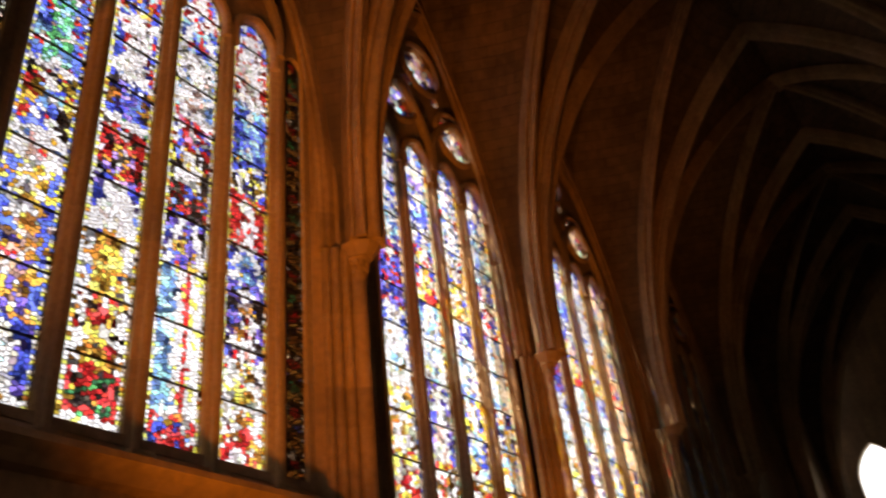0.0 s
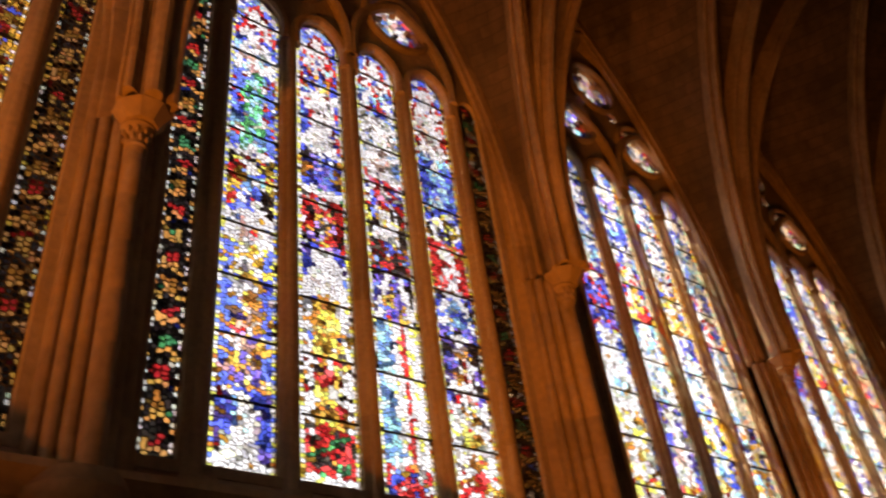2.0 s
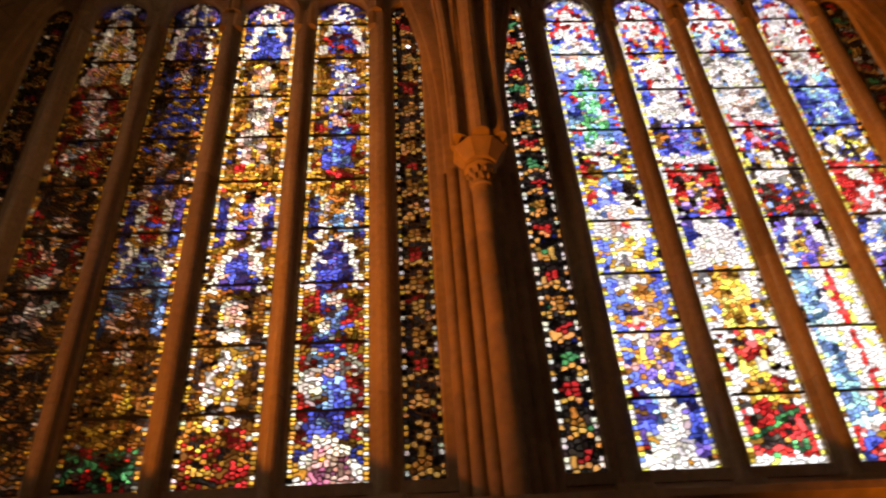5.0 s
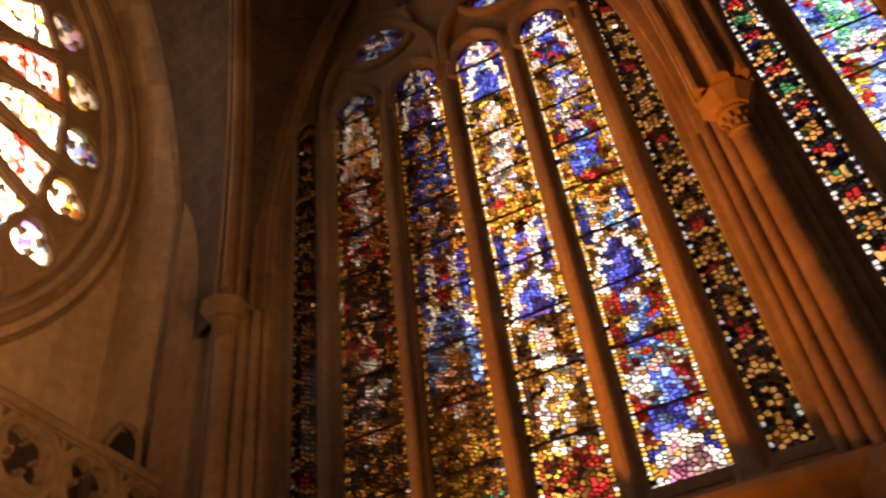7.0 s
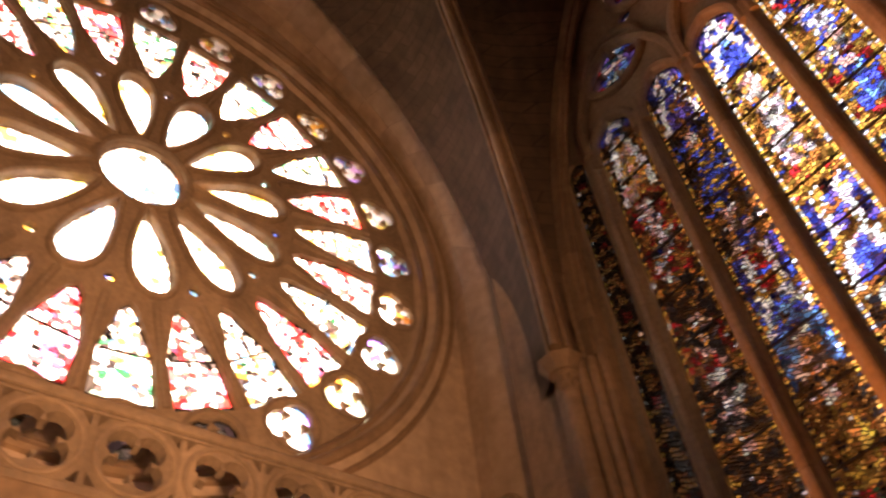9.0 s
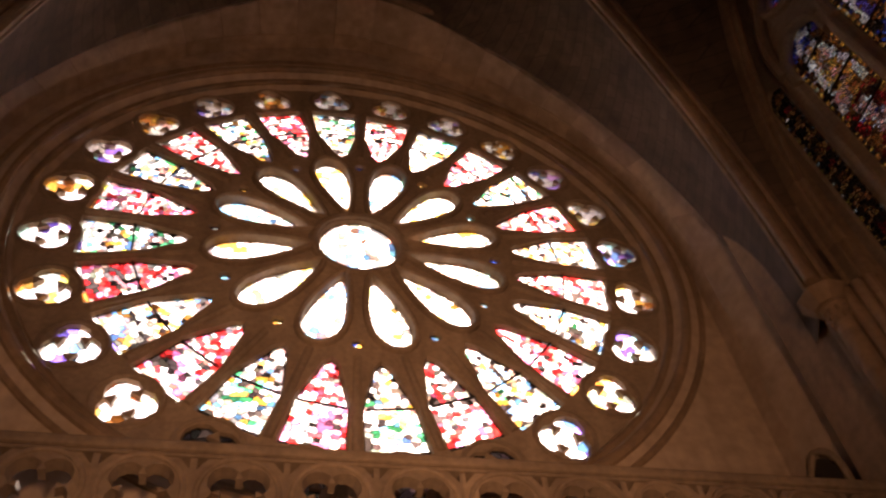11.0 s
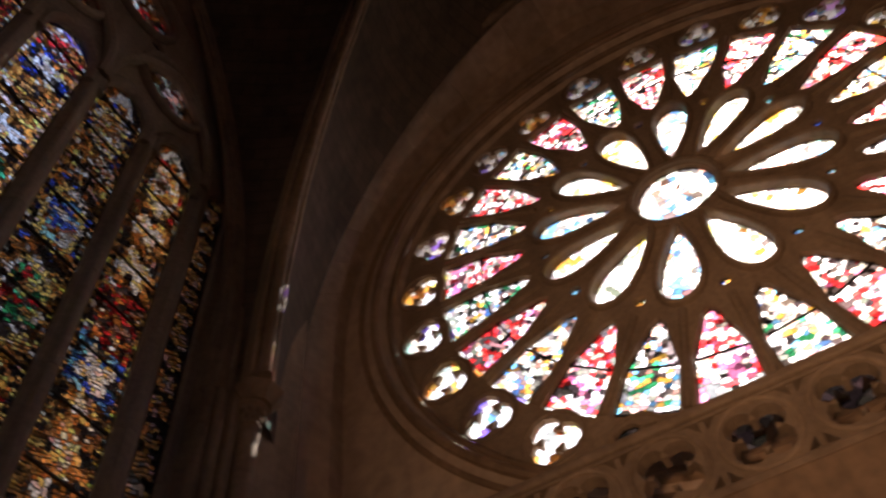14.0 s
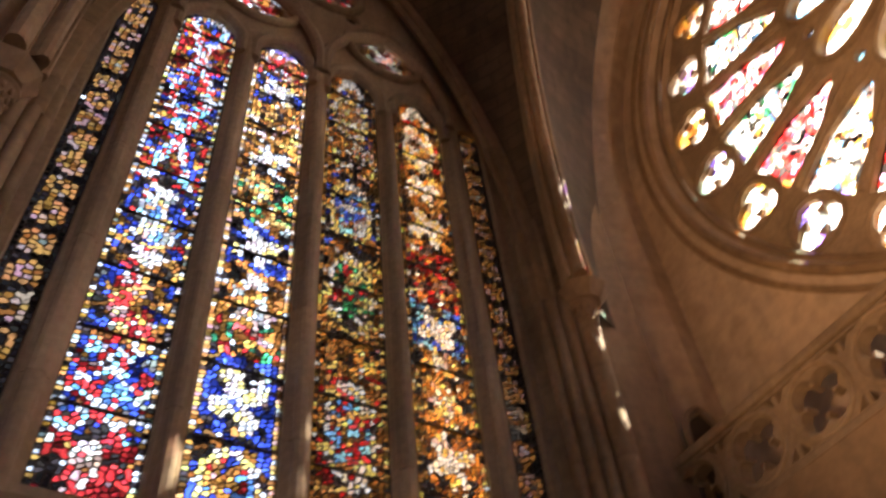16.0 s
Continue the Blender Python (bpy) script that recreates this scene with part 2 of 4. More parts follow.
def leaded(name, us, vs, colour, put, d, seed, jitter=0.34, merge=0.30, lead=0.012, gain=1.0):
    """Irregular panes of glass with lead cames between them, each pane the ground nearest to its own seed point.
    Returns the mesh of the panes and that of the leads."""
    rng = random.Random(seed)
    nu, nv = len(us) - 1, len(vs) - 1
    sites, info = [], []
    for j in range(nv):
        for i in range(nu):
            w, h = us[i + 1] - us[i], vs[j + 1] - vs[j]
            rim = i in (0, nu - 1) and nu > 3
            ju, jv = (0, 0.05 * h) if rim else (jitter * w, jitter * h)
            x = (us[i] + us[i + 1]) / 2 + rng.uniform(-ju, ju)
            y = (vs[j] + vs[j + 1]) / 2 + rng.uniform(-jv, jv) + (0 if rim else (0.22 if i % 2 else -0.22) * h)
            e = 0.12
            sites.append((min(max(x, us[0] + e * w), us[-1] - e * w), min(max(y, vs[0] + e * h), vs[-1] - e * h)))
            info.append((i, j))
    n = len(sites)
    wide, high = (us[-1] - us[0]) * 0.4 + 0.05, (vs[-1] - vs[0]) * 0.35
    ghosts = []
    for x, y in sites:                           # mirrored seeds make straight outer edges
        sides = [(2 * m - x, y) for m in (us[0], us[-1]) if abs(x - m) < wide] + [(x, 2 * m - y) for m in (vs[0], vs[-1]) if abs(y - m) < high]
        ghosts += sides
    net = geometry.delaunay_2d_cdt([Vector(q) for q in sites + ghosts], [], [], 0, 1e-7, False)
    pts, tris = net[0], net[2]
    origin = _orig(pts, sites)
    around, edge = {}, {}
    centres = []
    for t, tri in enumerate(tris):
        (ax, ay), (bx, by), (cx, cy) = (pts[k] for k in tri)
        q = 2 * (ax * (by - cy) + bx * (cy - ay) + cx * (ay - by))
        if abs(q) < 1e-12:
            q = 1e-12
        a2, b2, c2 = ax * ax + ay * ay, bx * bx + by * by, cx * cx + cy * cy
        px = (a2 * (by - cy) + b2 * (cy - ay) + c2 * (ay - by)) / q
        py = (a2 * (cx - bx) + b2 * (ax - cx) + c2 * (bx - ax)) / q
        centres.append((min(max(px, us[0]), us[-1]), min(max(py, vs[0]), vs[-1])))
        for k in range(3):
            around.setdefault(tri[k], []).append(t)
            edge.setdefault(tuple(sorted((tri[k], tri[(k + 1) % 3]))), []).append(t)
    piece = {k: k for k in origin}
    for (a, b2), ts in edge.items():             # some neighbours are one larger pane
        if a in origin and b2 in origin and rng.random() < merge * 0.3 and 0 < info[origin[a]][0] < nu - 1 and 0 < info[origin[b2]][0] < nu - 1:
            piece[b2] = piece[a]
    verts, faces, cols, tint = [], [], [], {}
    for k, s in origin.items():
        x, y = pts[k]
        ring = sorted({(round(centres[t][0], 5), round(centres[t][1], 5)) for t in around.get(k, ())}, key=lambda c: math.atan2(c[1] - y, c[0] - x))
        if len(ring) < 3:
            continue
        g = piece[k]
        if g not in tint:
            key = colour(*sites[origin[g]], *info[origin[g]], rng)
            mark = key[1:]
            key = key[0]
            sx, sy = sites[origin[g]]
            wash = noise.noise((sx * 8 + seed % 17, sy * 8, 0.3)) * 1.3 + 0.5
            bright = (0.16 + 1.25 * min(1.0, max(0.0, wash))) * rng.choice((0.3, 0.75, 1.0, 1.3))
            # outlines stay clear; the panes of a figure are clearer than its ground
            bright = 1.15 if mark == "!" else bright * {"+": 1.35, "-": 0.75, "": 1.0}[mark]
            # gain puts the light behind the glass into its colour
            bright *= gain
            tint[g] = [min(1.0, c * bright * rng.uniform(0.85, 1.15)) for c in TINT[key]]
        faces.append(tuple(range(len(verts), len(verts) + len(ring))))
        verts += [tuple(put(a, c, d)) for a, c in ring]
        cols += [(*tint[g], 1.0)] * len(ring)
    me = bpy.data.meshes.new(name)
    me.from_pydata(verts, [], faces)
    me.materials.append(GLASS)
    att = me.color_attributes.new("pane", "FLOAT_COLOR", "CORNER")
    att.data.foreach_set("color", np.array(cols).ravel())
    lv, lf = [], []
    for (a, c), ts in edge.items():
        if len(ts) < 2 or (a not in origin and c not in origin) or piece.get(a) == piece.get(c):
            continue
        p, q = centres[ts[0]], centres[ts[1]]
        du, dv = q[0] - p[0], q[1] - p[1]
        size = math.hypot(du, dv)
        if size < 1e-4:
            continue
        ou, ov = -dv * lead / 2 / size, du * lead / 2 / size
        k = len(lv)
        lv += [put(p[0] + ou, p[1] + ov, d - 0.002), put(q[0] + ou, q[1] + ov, d - 0.002), put(q[0], q[1], d - 0.010),
               put(p[0], p[1], d - 0.010), put(q[0] - ou, q[1] - ov, d - 0.002), put(p[0] - ou, p[1] - ov, d - 0.002)]
        lf += [(k, k + 1, k + 2, k + 3), (k + 3, k + 2, k + 4, k + 5), (k, k + 5, k + 4, k + 1)]
    lm = bpy.data.meshes.new("lead")
    lm.from_pydata([tuple(v) for v in lv], [], lf)
    lm.materials.append(LEAD)
    return me, lm


def _orig(pts, sites):
    """Which of the net's points are seeds of panes: point number to seed number."""
    where = {(round(x, 4), round(y, 4)): i for i, (x, y) in enumerate(sites)}
    out = {}
    for k, p in enumerate(pts):
        i = where.get((round(p[0], 4), round(p[1], 4)))
        if i is not None:
            out[k] = i
    return out


def scene_of(spec, edge, half, extra=""):
    """The colours of a lancet: spec rows (end of the row as a share of the height, ground, figure, kind)."""
    rows, last = [], 0.0
    for end, ground, figure, kind in spec:
        rows.append((last, end, ground, figure, kind))
        last = end

    def colour(u, v, i, j, rng):
        h = (v - SILL) / (12.9 - SILL)
        x = u / half
        if abs(x) > 0.90:
            return edge[j % len(edge)] + ("-" if extra[0][0] == "K" else "!") if rng.random() < 0.75 else rng.choice("YOWK")
        a, b, ground, figure, kind = next((r for r in rows if h <= r[1]), rows[-1])
        q = (h - a) / max(1e-6, b - a)
        inside = False
        if kind == "fig":                        # a standing figure with a pale face
            inside = abs(x + 0.12 * math.sin(9 * q)) < (0.56 - 0.28 * q) and q < 0.95
            if 0.74 < q < 0.9 and abs(x) < 0.2:
                return "P!" if rng.random() < 0.7 else "W!"
        elif kind == "arch":                     # a canopy
            e = abs(x) - 0.70 * math.sqrt(max(0.0, 1 - min(1.0, q) ** 1.6))
            if abs(e) < 0.13:
                return "W!"
            inside = e < 0
        elif kind == "cols":                     # two pale shafts
            if 0.26 < abs(x) < 0.56:
                return "W!" if rng.random() < 0.75 else "Y"
            inside = abs(x) <= 0.26
        elif kind == "strip":                    # upright stripes
            if x < -0.25:
                return ground[0] + ("+" if rng.random() < 0.8 else "-")
            return figure[0] + "+" if 0.12 < x < 0.32 else rng.choice("WWWWY") + "!"
        elif kind == "gable":
            e = abs(x) * 1.2 + q * 0.9
            if abs(e - 0.66) < 0.11:
                return "W!"
            inside = e < 0.66
        elif kind == "ring":                     # an oval
            e = math.hypot(x, (q - 0.5) * 1.75)
            if 0.56 < e < 0.76:
                return rng.choice(edge + "WP") + "!"
            inside = e <= 0.56
        elif kind == "flower":                   # four pale petals on a dark ground
            e, t = math.hypot(x, (q - 0.5) * 1.8), math.atan2((q - 0.5) * 1.8, x) + 0.5
            if e < 0.80 * abs(math.cos(2 * t)) ** 0.7:
                return rng.choice("WWPPA") + "!"
        elif kind == "cross":                    # crossing pale bands
            e = min(abs(x - 2.6 * (q % 0.5 - 0.25)), abs(x + 2.6 * (q % 0.5 - 0.25)))
            if e < 0.14:
                return rng.choice("WWRC") + "!"
        elif kind == "band":                     # an inscription or a white border
            return "W!" if rng.random() < 0.85 else rng.choice(ground)
        elif kind == "pillars":                  # a figure between two coloured shafts
            if 0.60 < abs(x) < 0.78:
                return ground[0] + ("!" if rng.random() < 0.8 else "-")
            inside = abs(x) < 0.50 - 0.12 * q
        elif kind == "rosegable":                # a pale gable with an oculus
            e, o = abs(x) * 0.85 + q * 0.62, math.hypot(x, (q - 0.22) * 1.9)
            if e < 0.66:
                return "B+" if o < 0.13 else "W!" if o < 0.30 else "R-" if 0.30 < o < 0.40 else rng.choice("WWWP") + "!"
            return "R" if e < 0.80 else rng.choice("WWBB") + "+"
        elif kind == "mix":
            inside = rng.random() < 0.5
        if extra and rng.random() < 0.06:
            return rng.choice(extra[0] if h < 0.52 else extra[1])
        clump = noise.noise((u * 7.0 + 31.7 * half + 5 * ord(edge[0]), v * 6.0, 0.5)) * 0.85 + 0.5
        kinds = figure if inside else ground
        if rng.random() < 0.84:
            kinds = kinds[min(len(kinds) - 1, max(0, int(clump * len(kinds))))]
        return rng.choice(kinds) + ("+" if inside else "-")
    return colour


# Browns of L0 and R0's first lancet partly hold the dim light outside.
# glass of each lancet, from the rose side on: rows of (share of height, ground, figure, kind)
BOOK = {
    "R0": [("YKO", [(0.08, "KO", "OYP", "mix"), (0.22, "KOO", "OOK", "fig"), (0.33, "KOO", "WPK", "fig"), (0.45, "ROK", "ROPK", "fig"), (0.52, "KOO", "OK", "mix"), (0.74, "ORO", "PWOR", "fig"),
                    (0.93, "OKO", "OYP", "arch"), (1, "BV", "BW", "gable")]),
           ("YOK", [(0.06, "RGK", "RKG", "mix"), (0.22, "KOO", "YYOY", "fig"), (0.31, "CCB", "OPO", "fig"), (0.375, "OBY", "CBB", "arch"), (0.47, "BBV", "BRO", "cols"),
                    (0.58, "KOO", "BPO", "fig"), (0.80, "OKB", "BYBO", "fig"), (0.93, "KBO", "BVO", "arch"), (1, "BV", "BP", "gable")]),
           ("YYW", [(0.08, "KRO", "YOR", "mix"), (0.29, "KOO", "WWYW", "fig"), (0.37, "OYO", "BBVP", "arch"), (0.47, "BVB", "BVO", "cols"), (0.54, "YOO", "RYO", "mix"), (0.80, "OYK", "WWPY", "fig"),
                    (0.92, "BOB", "CBB", "arch"), (1, "BV", "BWM", "gable")]),
           ("WYY", [(0.06, "BYB", "PPM", "arch"), (0.18, "WRW", "CBBC", "fig"), (0.29, "YRO", "WCBR", "fig"), (0.385, "OYO", "BVBB", "arch"), (0.47, "CBB", "CO", "cols"), (0.53, "OYR", "YOR", "mix"),
                    (0.66, "ROY", "BBCB", "fig"), (0.82, "YOO", "PWBY", "fig"), (0.92, "YYO", "BBRB", "arch"), (1, "BV", "BWC", "gable")])],
    "R1": [("YWB", [(0.015, "WY", "W", "band"), (0.12, "BBV", "WWWC", "fig"), (0.27, "BYOP", "OPOV", "pillars"), (0.37, "BYWY", "WYWY", "pillars"), (0.42, "WCW", "WPW", "arch"), (0.435, "WB", "W", "band"),
                    (0.55, "RYK", "CWBW", "fig"), (0.565, "WB", "W", "band"), (0.76, "BCRW", "GCGW", "pillars"), (0.85, "BCB", "WPWC", "arch"), (0.95, "WR", "WB", "rosegable"), (1, "BV", "BC", "gable")]),
           ("WWY", [(0.015, "WY", "W", "band"), (0.08, "KRG", "KR", "mix"), (0.20, "WOKR", "OYR", "pillars"), (0.31, "WYOB", "YOY", "pillars"), (0.41, "BBV", "WWWW", "arch"), (0.52, "KRK", "ROVK", "fig"),
                    (0.54, "WG", "W", "band"), (0.62, "KBO", "VBVB", "fig"), (0.79, "BWR", "WWWW", "fig"), (0.85, "RRB", "WOB", "fig"), (0.95, "WR", "WB", "rosegable"), (1, "BV", "BW", "gable")]),
           ("WYW", [(0.05, "BRW", "BR", "mix"), (0.30, "C", "R", "strip"), (0.40, "BVK", "KOVB", "arch"), (0.47, "KRO", "RKB", "mix"), (0.55, "YKR", "WWWY", "fig"), (0.62, "RBW", "MWR", "mix"),
                    (0.79, "WWC", "WWPW", "fig"), (0.87, "BBC", "CBCR", "arch"), (0.96, "WR", "WB", "rosegable"), (1, "BV", "BK", "gable")]),
           ("WOY", [(0.06, "RRW", "RWO", "mix"), (0.18, "W", "YWO", "pillars"), (0.33, "KVB", "OPWK", "fig"), (0.40, "BKB", "BCB", "arch"), (0.52, "RRY", "WWRW", "fig"), (0.60, "YKB", "WYWB", "mix"),
                    (0.74, "BCB", "CBCB", "fig"), (0.86, "RWR", "WWPW", "fig"), (0.95, "WR", "WP", "rosegable"), (1, "BV", "BB", "gable")])],
    "R2": [("WBW", [(0.12, "YWR", "WYR", "mix"), (0.26, "YWO", "WWY", "fig"), (0.45, "WBC", "WWC", "arch"), (0.62, "BVR", "BRV", "fig"), (0.8, "WBC", "WCW", "fig"), (1, "BWV", "WWC", "gable")]),
           ("WWC", [(0.12, "YOW", "YWR", "mix"), (0.3, "WVB", "WWP", "fig"), (0.5, "BCW", "WCW", "arch"), (0.66, "WRB", "WYR", "fig"), (0.84, "WBC", "WBW", "fig"), (1, "BCW", "WWV", "gable")]),
           ("WYW", [(0.12, "WRO", "WYW", "mix"), (0.3, "YBW", "YWC", "fig"), (0.5, "WBV", "WCB", "arch"), (0.66, "BYW", "WYO", "fig"), (0.84, "WCR", "WWB", "fig"), (1, "BWC", "WVW", "gable")]),
           ("WCW", [(0.12, "CWO", "WWY", "mix"), (0.3, "BWR", "WOC", "fig"), (0.5, "BCV", "WWC", "arch"), (0.66, "VBW", "WRW", "fig"), (0.84, "CWB", "WCB", "fig"), (1, "VBW", "WWB", "gable")])],
    "L0": [("AKA", [(0.10, "KOP", "WPW", "ring"), (0.20, "KOO", "WPWP", "flower"), (0.33, "KOA", "OAPO", "fig"), (0.42, "BCK", "WPWP", "flower"), (0.55, "KRO", "ROKP", "mix"),
                    (0.66, "KOA", "WAPO", "flower"), (0.75, "KOA", "WAPO", "flower"), (0.92, "KOR", "POW", "ring"), (1, "KWO", "WKO", "gable")]),
           ("AAK", [(0.06, "KOA", "OAP", "mix"), (0.25, "RAO", "RCRA", "ring"), (0.30, "OKA", "OA", "mix"), (0.48, "OAK", "RKGA", "ring"), (0.66, "OKB", "PBCO", "ring"), (0.76, "OKO", "OPA", "mix"),
                    (0.92, "KOB", "OAPO", "ring"), (1, "KO", "WO", "gable")]),
           ("AAP", [(0.10, "KOB", "CROB", "ring"), (0.22, "BKB", "WWPR", "flower"), (0.28, "KOG", "PROG", "mix"), (0.37, "KOO", "PWOO", "fig"), (0.46, "OKB", "WPWO", "flower"), (0.57, "KOA", "OGAW", "mix"),
                    (0.67, "OKO", "WPWA", "flower"), (0.78, "KOA", "AOP", "mix"), (0.87, "BKO", "WPWA", "flower"), (0.95, "KRO", "OPR", "mix"), (1, "BV", "VPB", "gable")]),
           ("WKA", [(0.07, "RRK", "RPR", "fig"), (0.19, "CWBRK", "CPWRO", "cross"), (0.36, "BKOK", "RPROA", "fig"), (0.48, "RKBO", "CWWAP", "fig"), (0.95, "KBORK", "CWRBOW", "cross"), (1, "BCV", "WAC", "gable")])],
}
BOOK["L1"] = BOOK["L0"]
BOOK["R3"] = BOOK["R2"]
# How bright the light behind each window is, put into its glass colour.
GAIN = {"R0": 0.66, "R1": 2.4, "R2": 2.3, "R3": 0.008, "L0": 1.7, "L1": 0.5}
STRIP_GAIN = {"R0": (0.11, 0.19), "R1": (0.55, 0.16), "R2": (0.06, 0.06), "R3": (0.5, 0.05), "L0": (0.32, 0.32), "L1": (0.3, 0.3)}    # how little light each strip gets, put into its glass, rose side first
STRIP = {"R0": "OKAOKKRO", "R1": "KRWKGAKB", "R2": "BWKC", "R3": "KWKKO", "L0": "OAOKK", "L1": "OAOKK"}


def spread(a, b, n):
    return [a + (b - a) * i / n for i in range(n + 1)]


MULL = [(-0.5, 0.06), (-0.5, -0.02), (-0.38, -0.05), (-0.26, -0.08), (-0.22, -0.12), (-0.10, -0.14), (0.10, -0.14), (0.22, -0.12), (0.26, -0.08), (0.38, -0.05), (0.5, -0.02), (0.5, 0.06)]
LANCETS = (-1.59, -0.53, 0.53, 1.59)
GH = 0.375


def mullion_mesh(put, u, w, z0, z1, deep=1.0):
    verts = [put(u + a * w, z, d * deep) for z in (z0, z1) for a, d in MULL]
    n = len(MULL)
    faces = [(i, (i + 1) % n, n + (i + 1) % n, n + i) for i in range(n)] + [tuple(range(n)), tuple(range(n, 2 * n))]
    return mesh_of("mullion", verts, faces, TRACERY)


def ring_path(put, loop, d):
    return [put(a, b, d) for a, b in loop]


ROLL = [(0.05 * math.cos(2 * math.pi * i / 8), 0.05 * math.sin(2 * math.pi * i / 8)) for i in range(8)]


def side_window(k, side, key, name, label, fine=1.0):
    """One four-light window of the clerestory, with a narrow strip of glass on either side and tracery in its head."""
    um, put = MID0 + BAY * k, wall_put(side)
    win = empty(name, label, "window", "structure")
    seed = 100 * k + (7 if side > 0 else 53)
    # stone head
    holes = []
    for c in LANCETS:
        holes.append((pointed(um + c, GH + 0.05, SPRING, 0.12, SILL, 8), pointed(um + c, GH, SPRING, 0.12, SILL + 0.02, 8)))
    for s in (-1, 1):
        holes.append((pointed(um + s * 2.50, 0.21, 12.35, 0.06, SILL, 6), pointed(um + s * 2.50, 0.185, 12.35, 0.06, SILL + 0.02, 6)))
        holes.append((foil(um + s * 1.06, 13.82, 0.60, 4, 8, math.pi / 4), foil(um + s * 1.06, 13.82, 0.55, 4, 8, math.pi / 4)))
        holes.append((circle(um + s * 0.52, 14.62, 0.15, 8), circle(um + s * 0.52, 14.62, 0.12, 8)))
    holes.append((foil(um, 15.28, 0.62, 4, 8), foil(um, 15.28, 0.57, 4, 8)))
    outer = pointed(um, 2.86, 12.2, 2.0, SILL - 0.12, 16)
    part("tracery", plate("tracery", outer, holes, put, -0.05, 0.06, TRACERY), win)
    # mullions in front of the slab
    for u, w in ((0, 0.27), (-1.06, 0.25), (1.06, 0.25), (-2.135, 0.31), (2.135, 0.31)):
        mullion = part("mullion", mullion_mesh(put, um + u, w * 0.8, SILL - 0.45, SPRING, 0.85), win)
        cuts = [SILL - 0.5, SILL + 0.9, SILL + 2.5, SILL + 4.0, SILL + 5.6, SPRING + 0.05]
        for z0, z1 in zip(cuts, cuts[1:]):
            part("mullion_stone", mullion_mesh(put, um + u, w, z0 + 0.004, z1 - 0.004), mullion)
        b = put(um + u, 0, -0.12)
        part("mullion_base", box("mullion_base", b.x - 0.13, b.x + 0.13, b.y - w * 0.62, b.y + w * 0.62, SILL - 0.62, SILL - 0.18, TRACERY, 0.05), win)
    # rolls round the heads and foils
    side_dir = (side, 0, 0)
    for c in LANCETS:
        loop = pointed(um + c, GH + 0.07, SPRING, 0.14, SPRING - 0.3, 9)
        part("arch_moulding", sweep("arch_moulding", ring_path(put, loop, -0.07), [(a * 1.7, b * 1.7) for a, b in ROLL], side_dir, TRACERY), win)
    for c in (-1.06, 1.06):
        loop = pointed(um + c, 1.02, SPRING + 0.35, 0.75, SPRING, 10)
        part("arch_moulding", sweep("arch_moulding", ring_path(put, loop, -0.12), [(a * 2.0, b * 2.0) for a, b in ROLL], side_dir, TRACERY), win)
        part("foil_ring", sweep("foil_ring", ring_path(put, circle(um + c, 13.82, 0.66, 28), -0.09), [(a * 1.5, b * 1.5) for a, b in ROLL], side_dir, TRACERY, True), win)
    part("foil_ring", sweep("foil_ring", ring_path(put, circle(um, 15.28, 0.68, 28), -0.09), [(a * 1.5, b * 1.5) for a, b in ROLL], side_dir, TRACERY, True), win)
    # glass, panel by panel
    d = 0.025
    for n, c in enumerate(LANCETS):
        edge, spec = BOOK[key][n]
        paint = scene_of(spec, edge, GH, {"R1": ("WWYKRO", "WWKBCP"), "R2": ("WWYPW", "WWWCW"), "R3": ("WWYPW", "WWWCW"), "R0": ("OYOKKW", "OOYKBW"), "L0": ("KOOPAW", "KOOPKA"), "L1": ("KOOPAW", "KOOPKA")}[key])
        broad = key in ("R1", "R2")                 # larger panes in the palest windows
        cols = max(5, round((10 if broad else 11) * fine))
        us = [-GH - 0.02, -GH + 0.05] + spread(-GH + 0.05, GH - 0.05, cols)[1:-1] + [GH - 0.05, GH + 0.02]
        zs = spread(SILL, 12.92, 10)
        for i in range(10):
            rows = max(5, round((14 if broad else 16) * fine))
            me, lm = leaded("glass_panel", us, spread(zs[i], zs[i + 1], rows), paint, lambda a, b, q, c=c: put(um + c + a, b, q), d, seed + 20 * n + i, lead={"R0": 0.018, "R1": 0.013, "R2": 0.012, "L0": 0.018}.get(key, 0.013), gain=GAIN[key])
            panel = part("glass_panel", me, win)
            part("lead_cames", lm, panel)
            if i:
                p = put(um + c, zs[i], d - 0.02)
                part("saddle_bar", box("saddle_bar", p.x - 0.012, p.x + 0.012, p.y - GH, p.y + GH, p.z - 0.013, p.z + 0.013, IRON), win)
    for s in (-1, 1):
        kinds = STRIP[key]

        def strip_paint(u, v, i, j, rng):
            if key in ("L0", "L1"):              # amber rosettes on a dark ground
                q = v / 0.40 % 1
                r = math.hypot(u / 0.19, (q - 0.5) * 2.1)
                return rng.choice("AAOPA") + "!" if 0.22 < r < 0.85 else rng.choice("WOK") if r <= 0.22 else "K"
            if i in (0, 5):                      # a row of beads along either edge
                return rng.choice("WWA" if key != "R0" else "AYW") + "!" if j % 3 else "K"
            q, n = v / 0.36 % 1, int(v / 0.36)
            if abs(u) < 0.11 and q < 0.34:       # pale crescents
                return "A!" if q > 0.12 or abs(u) > 0.05 else "K"
            if abs(u) < 0.09 and q < 0.74:       # green and red leaves between them
                return ("RGRO"[n % 4] if key != "R0" else "OROA"[n % 4]) + "!"
            return kinds[int(v * 11) % len(kinds)] + "-" if rng.random() < 0.3 else "K"
        zs = spread(SILL, 12.65, 8)
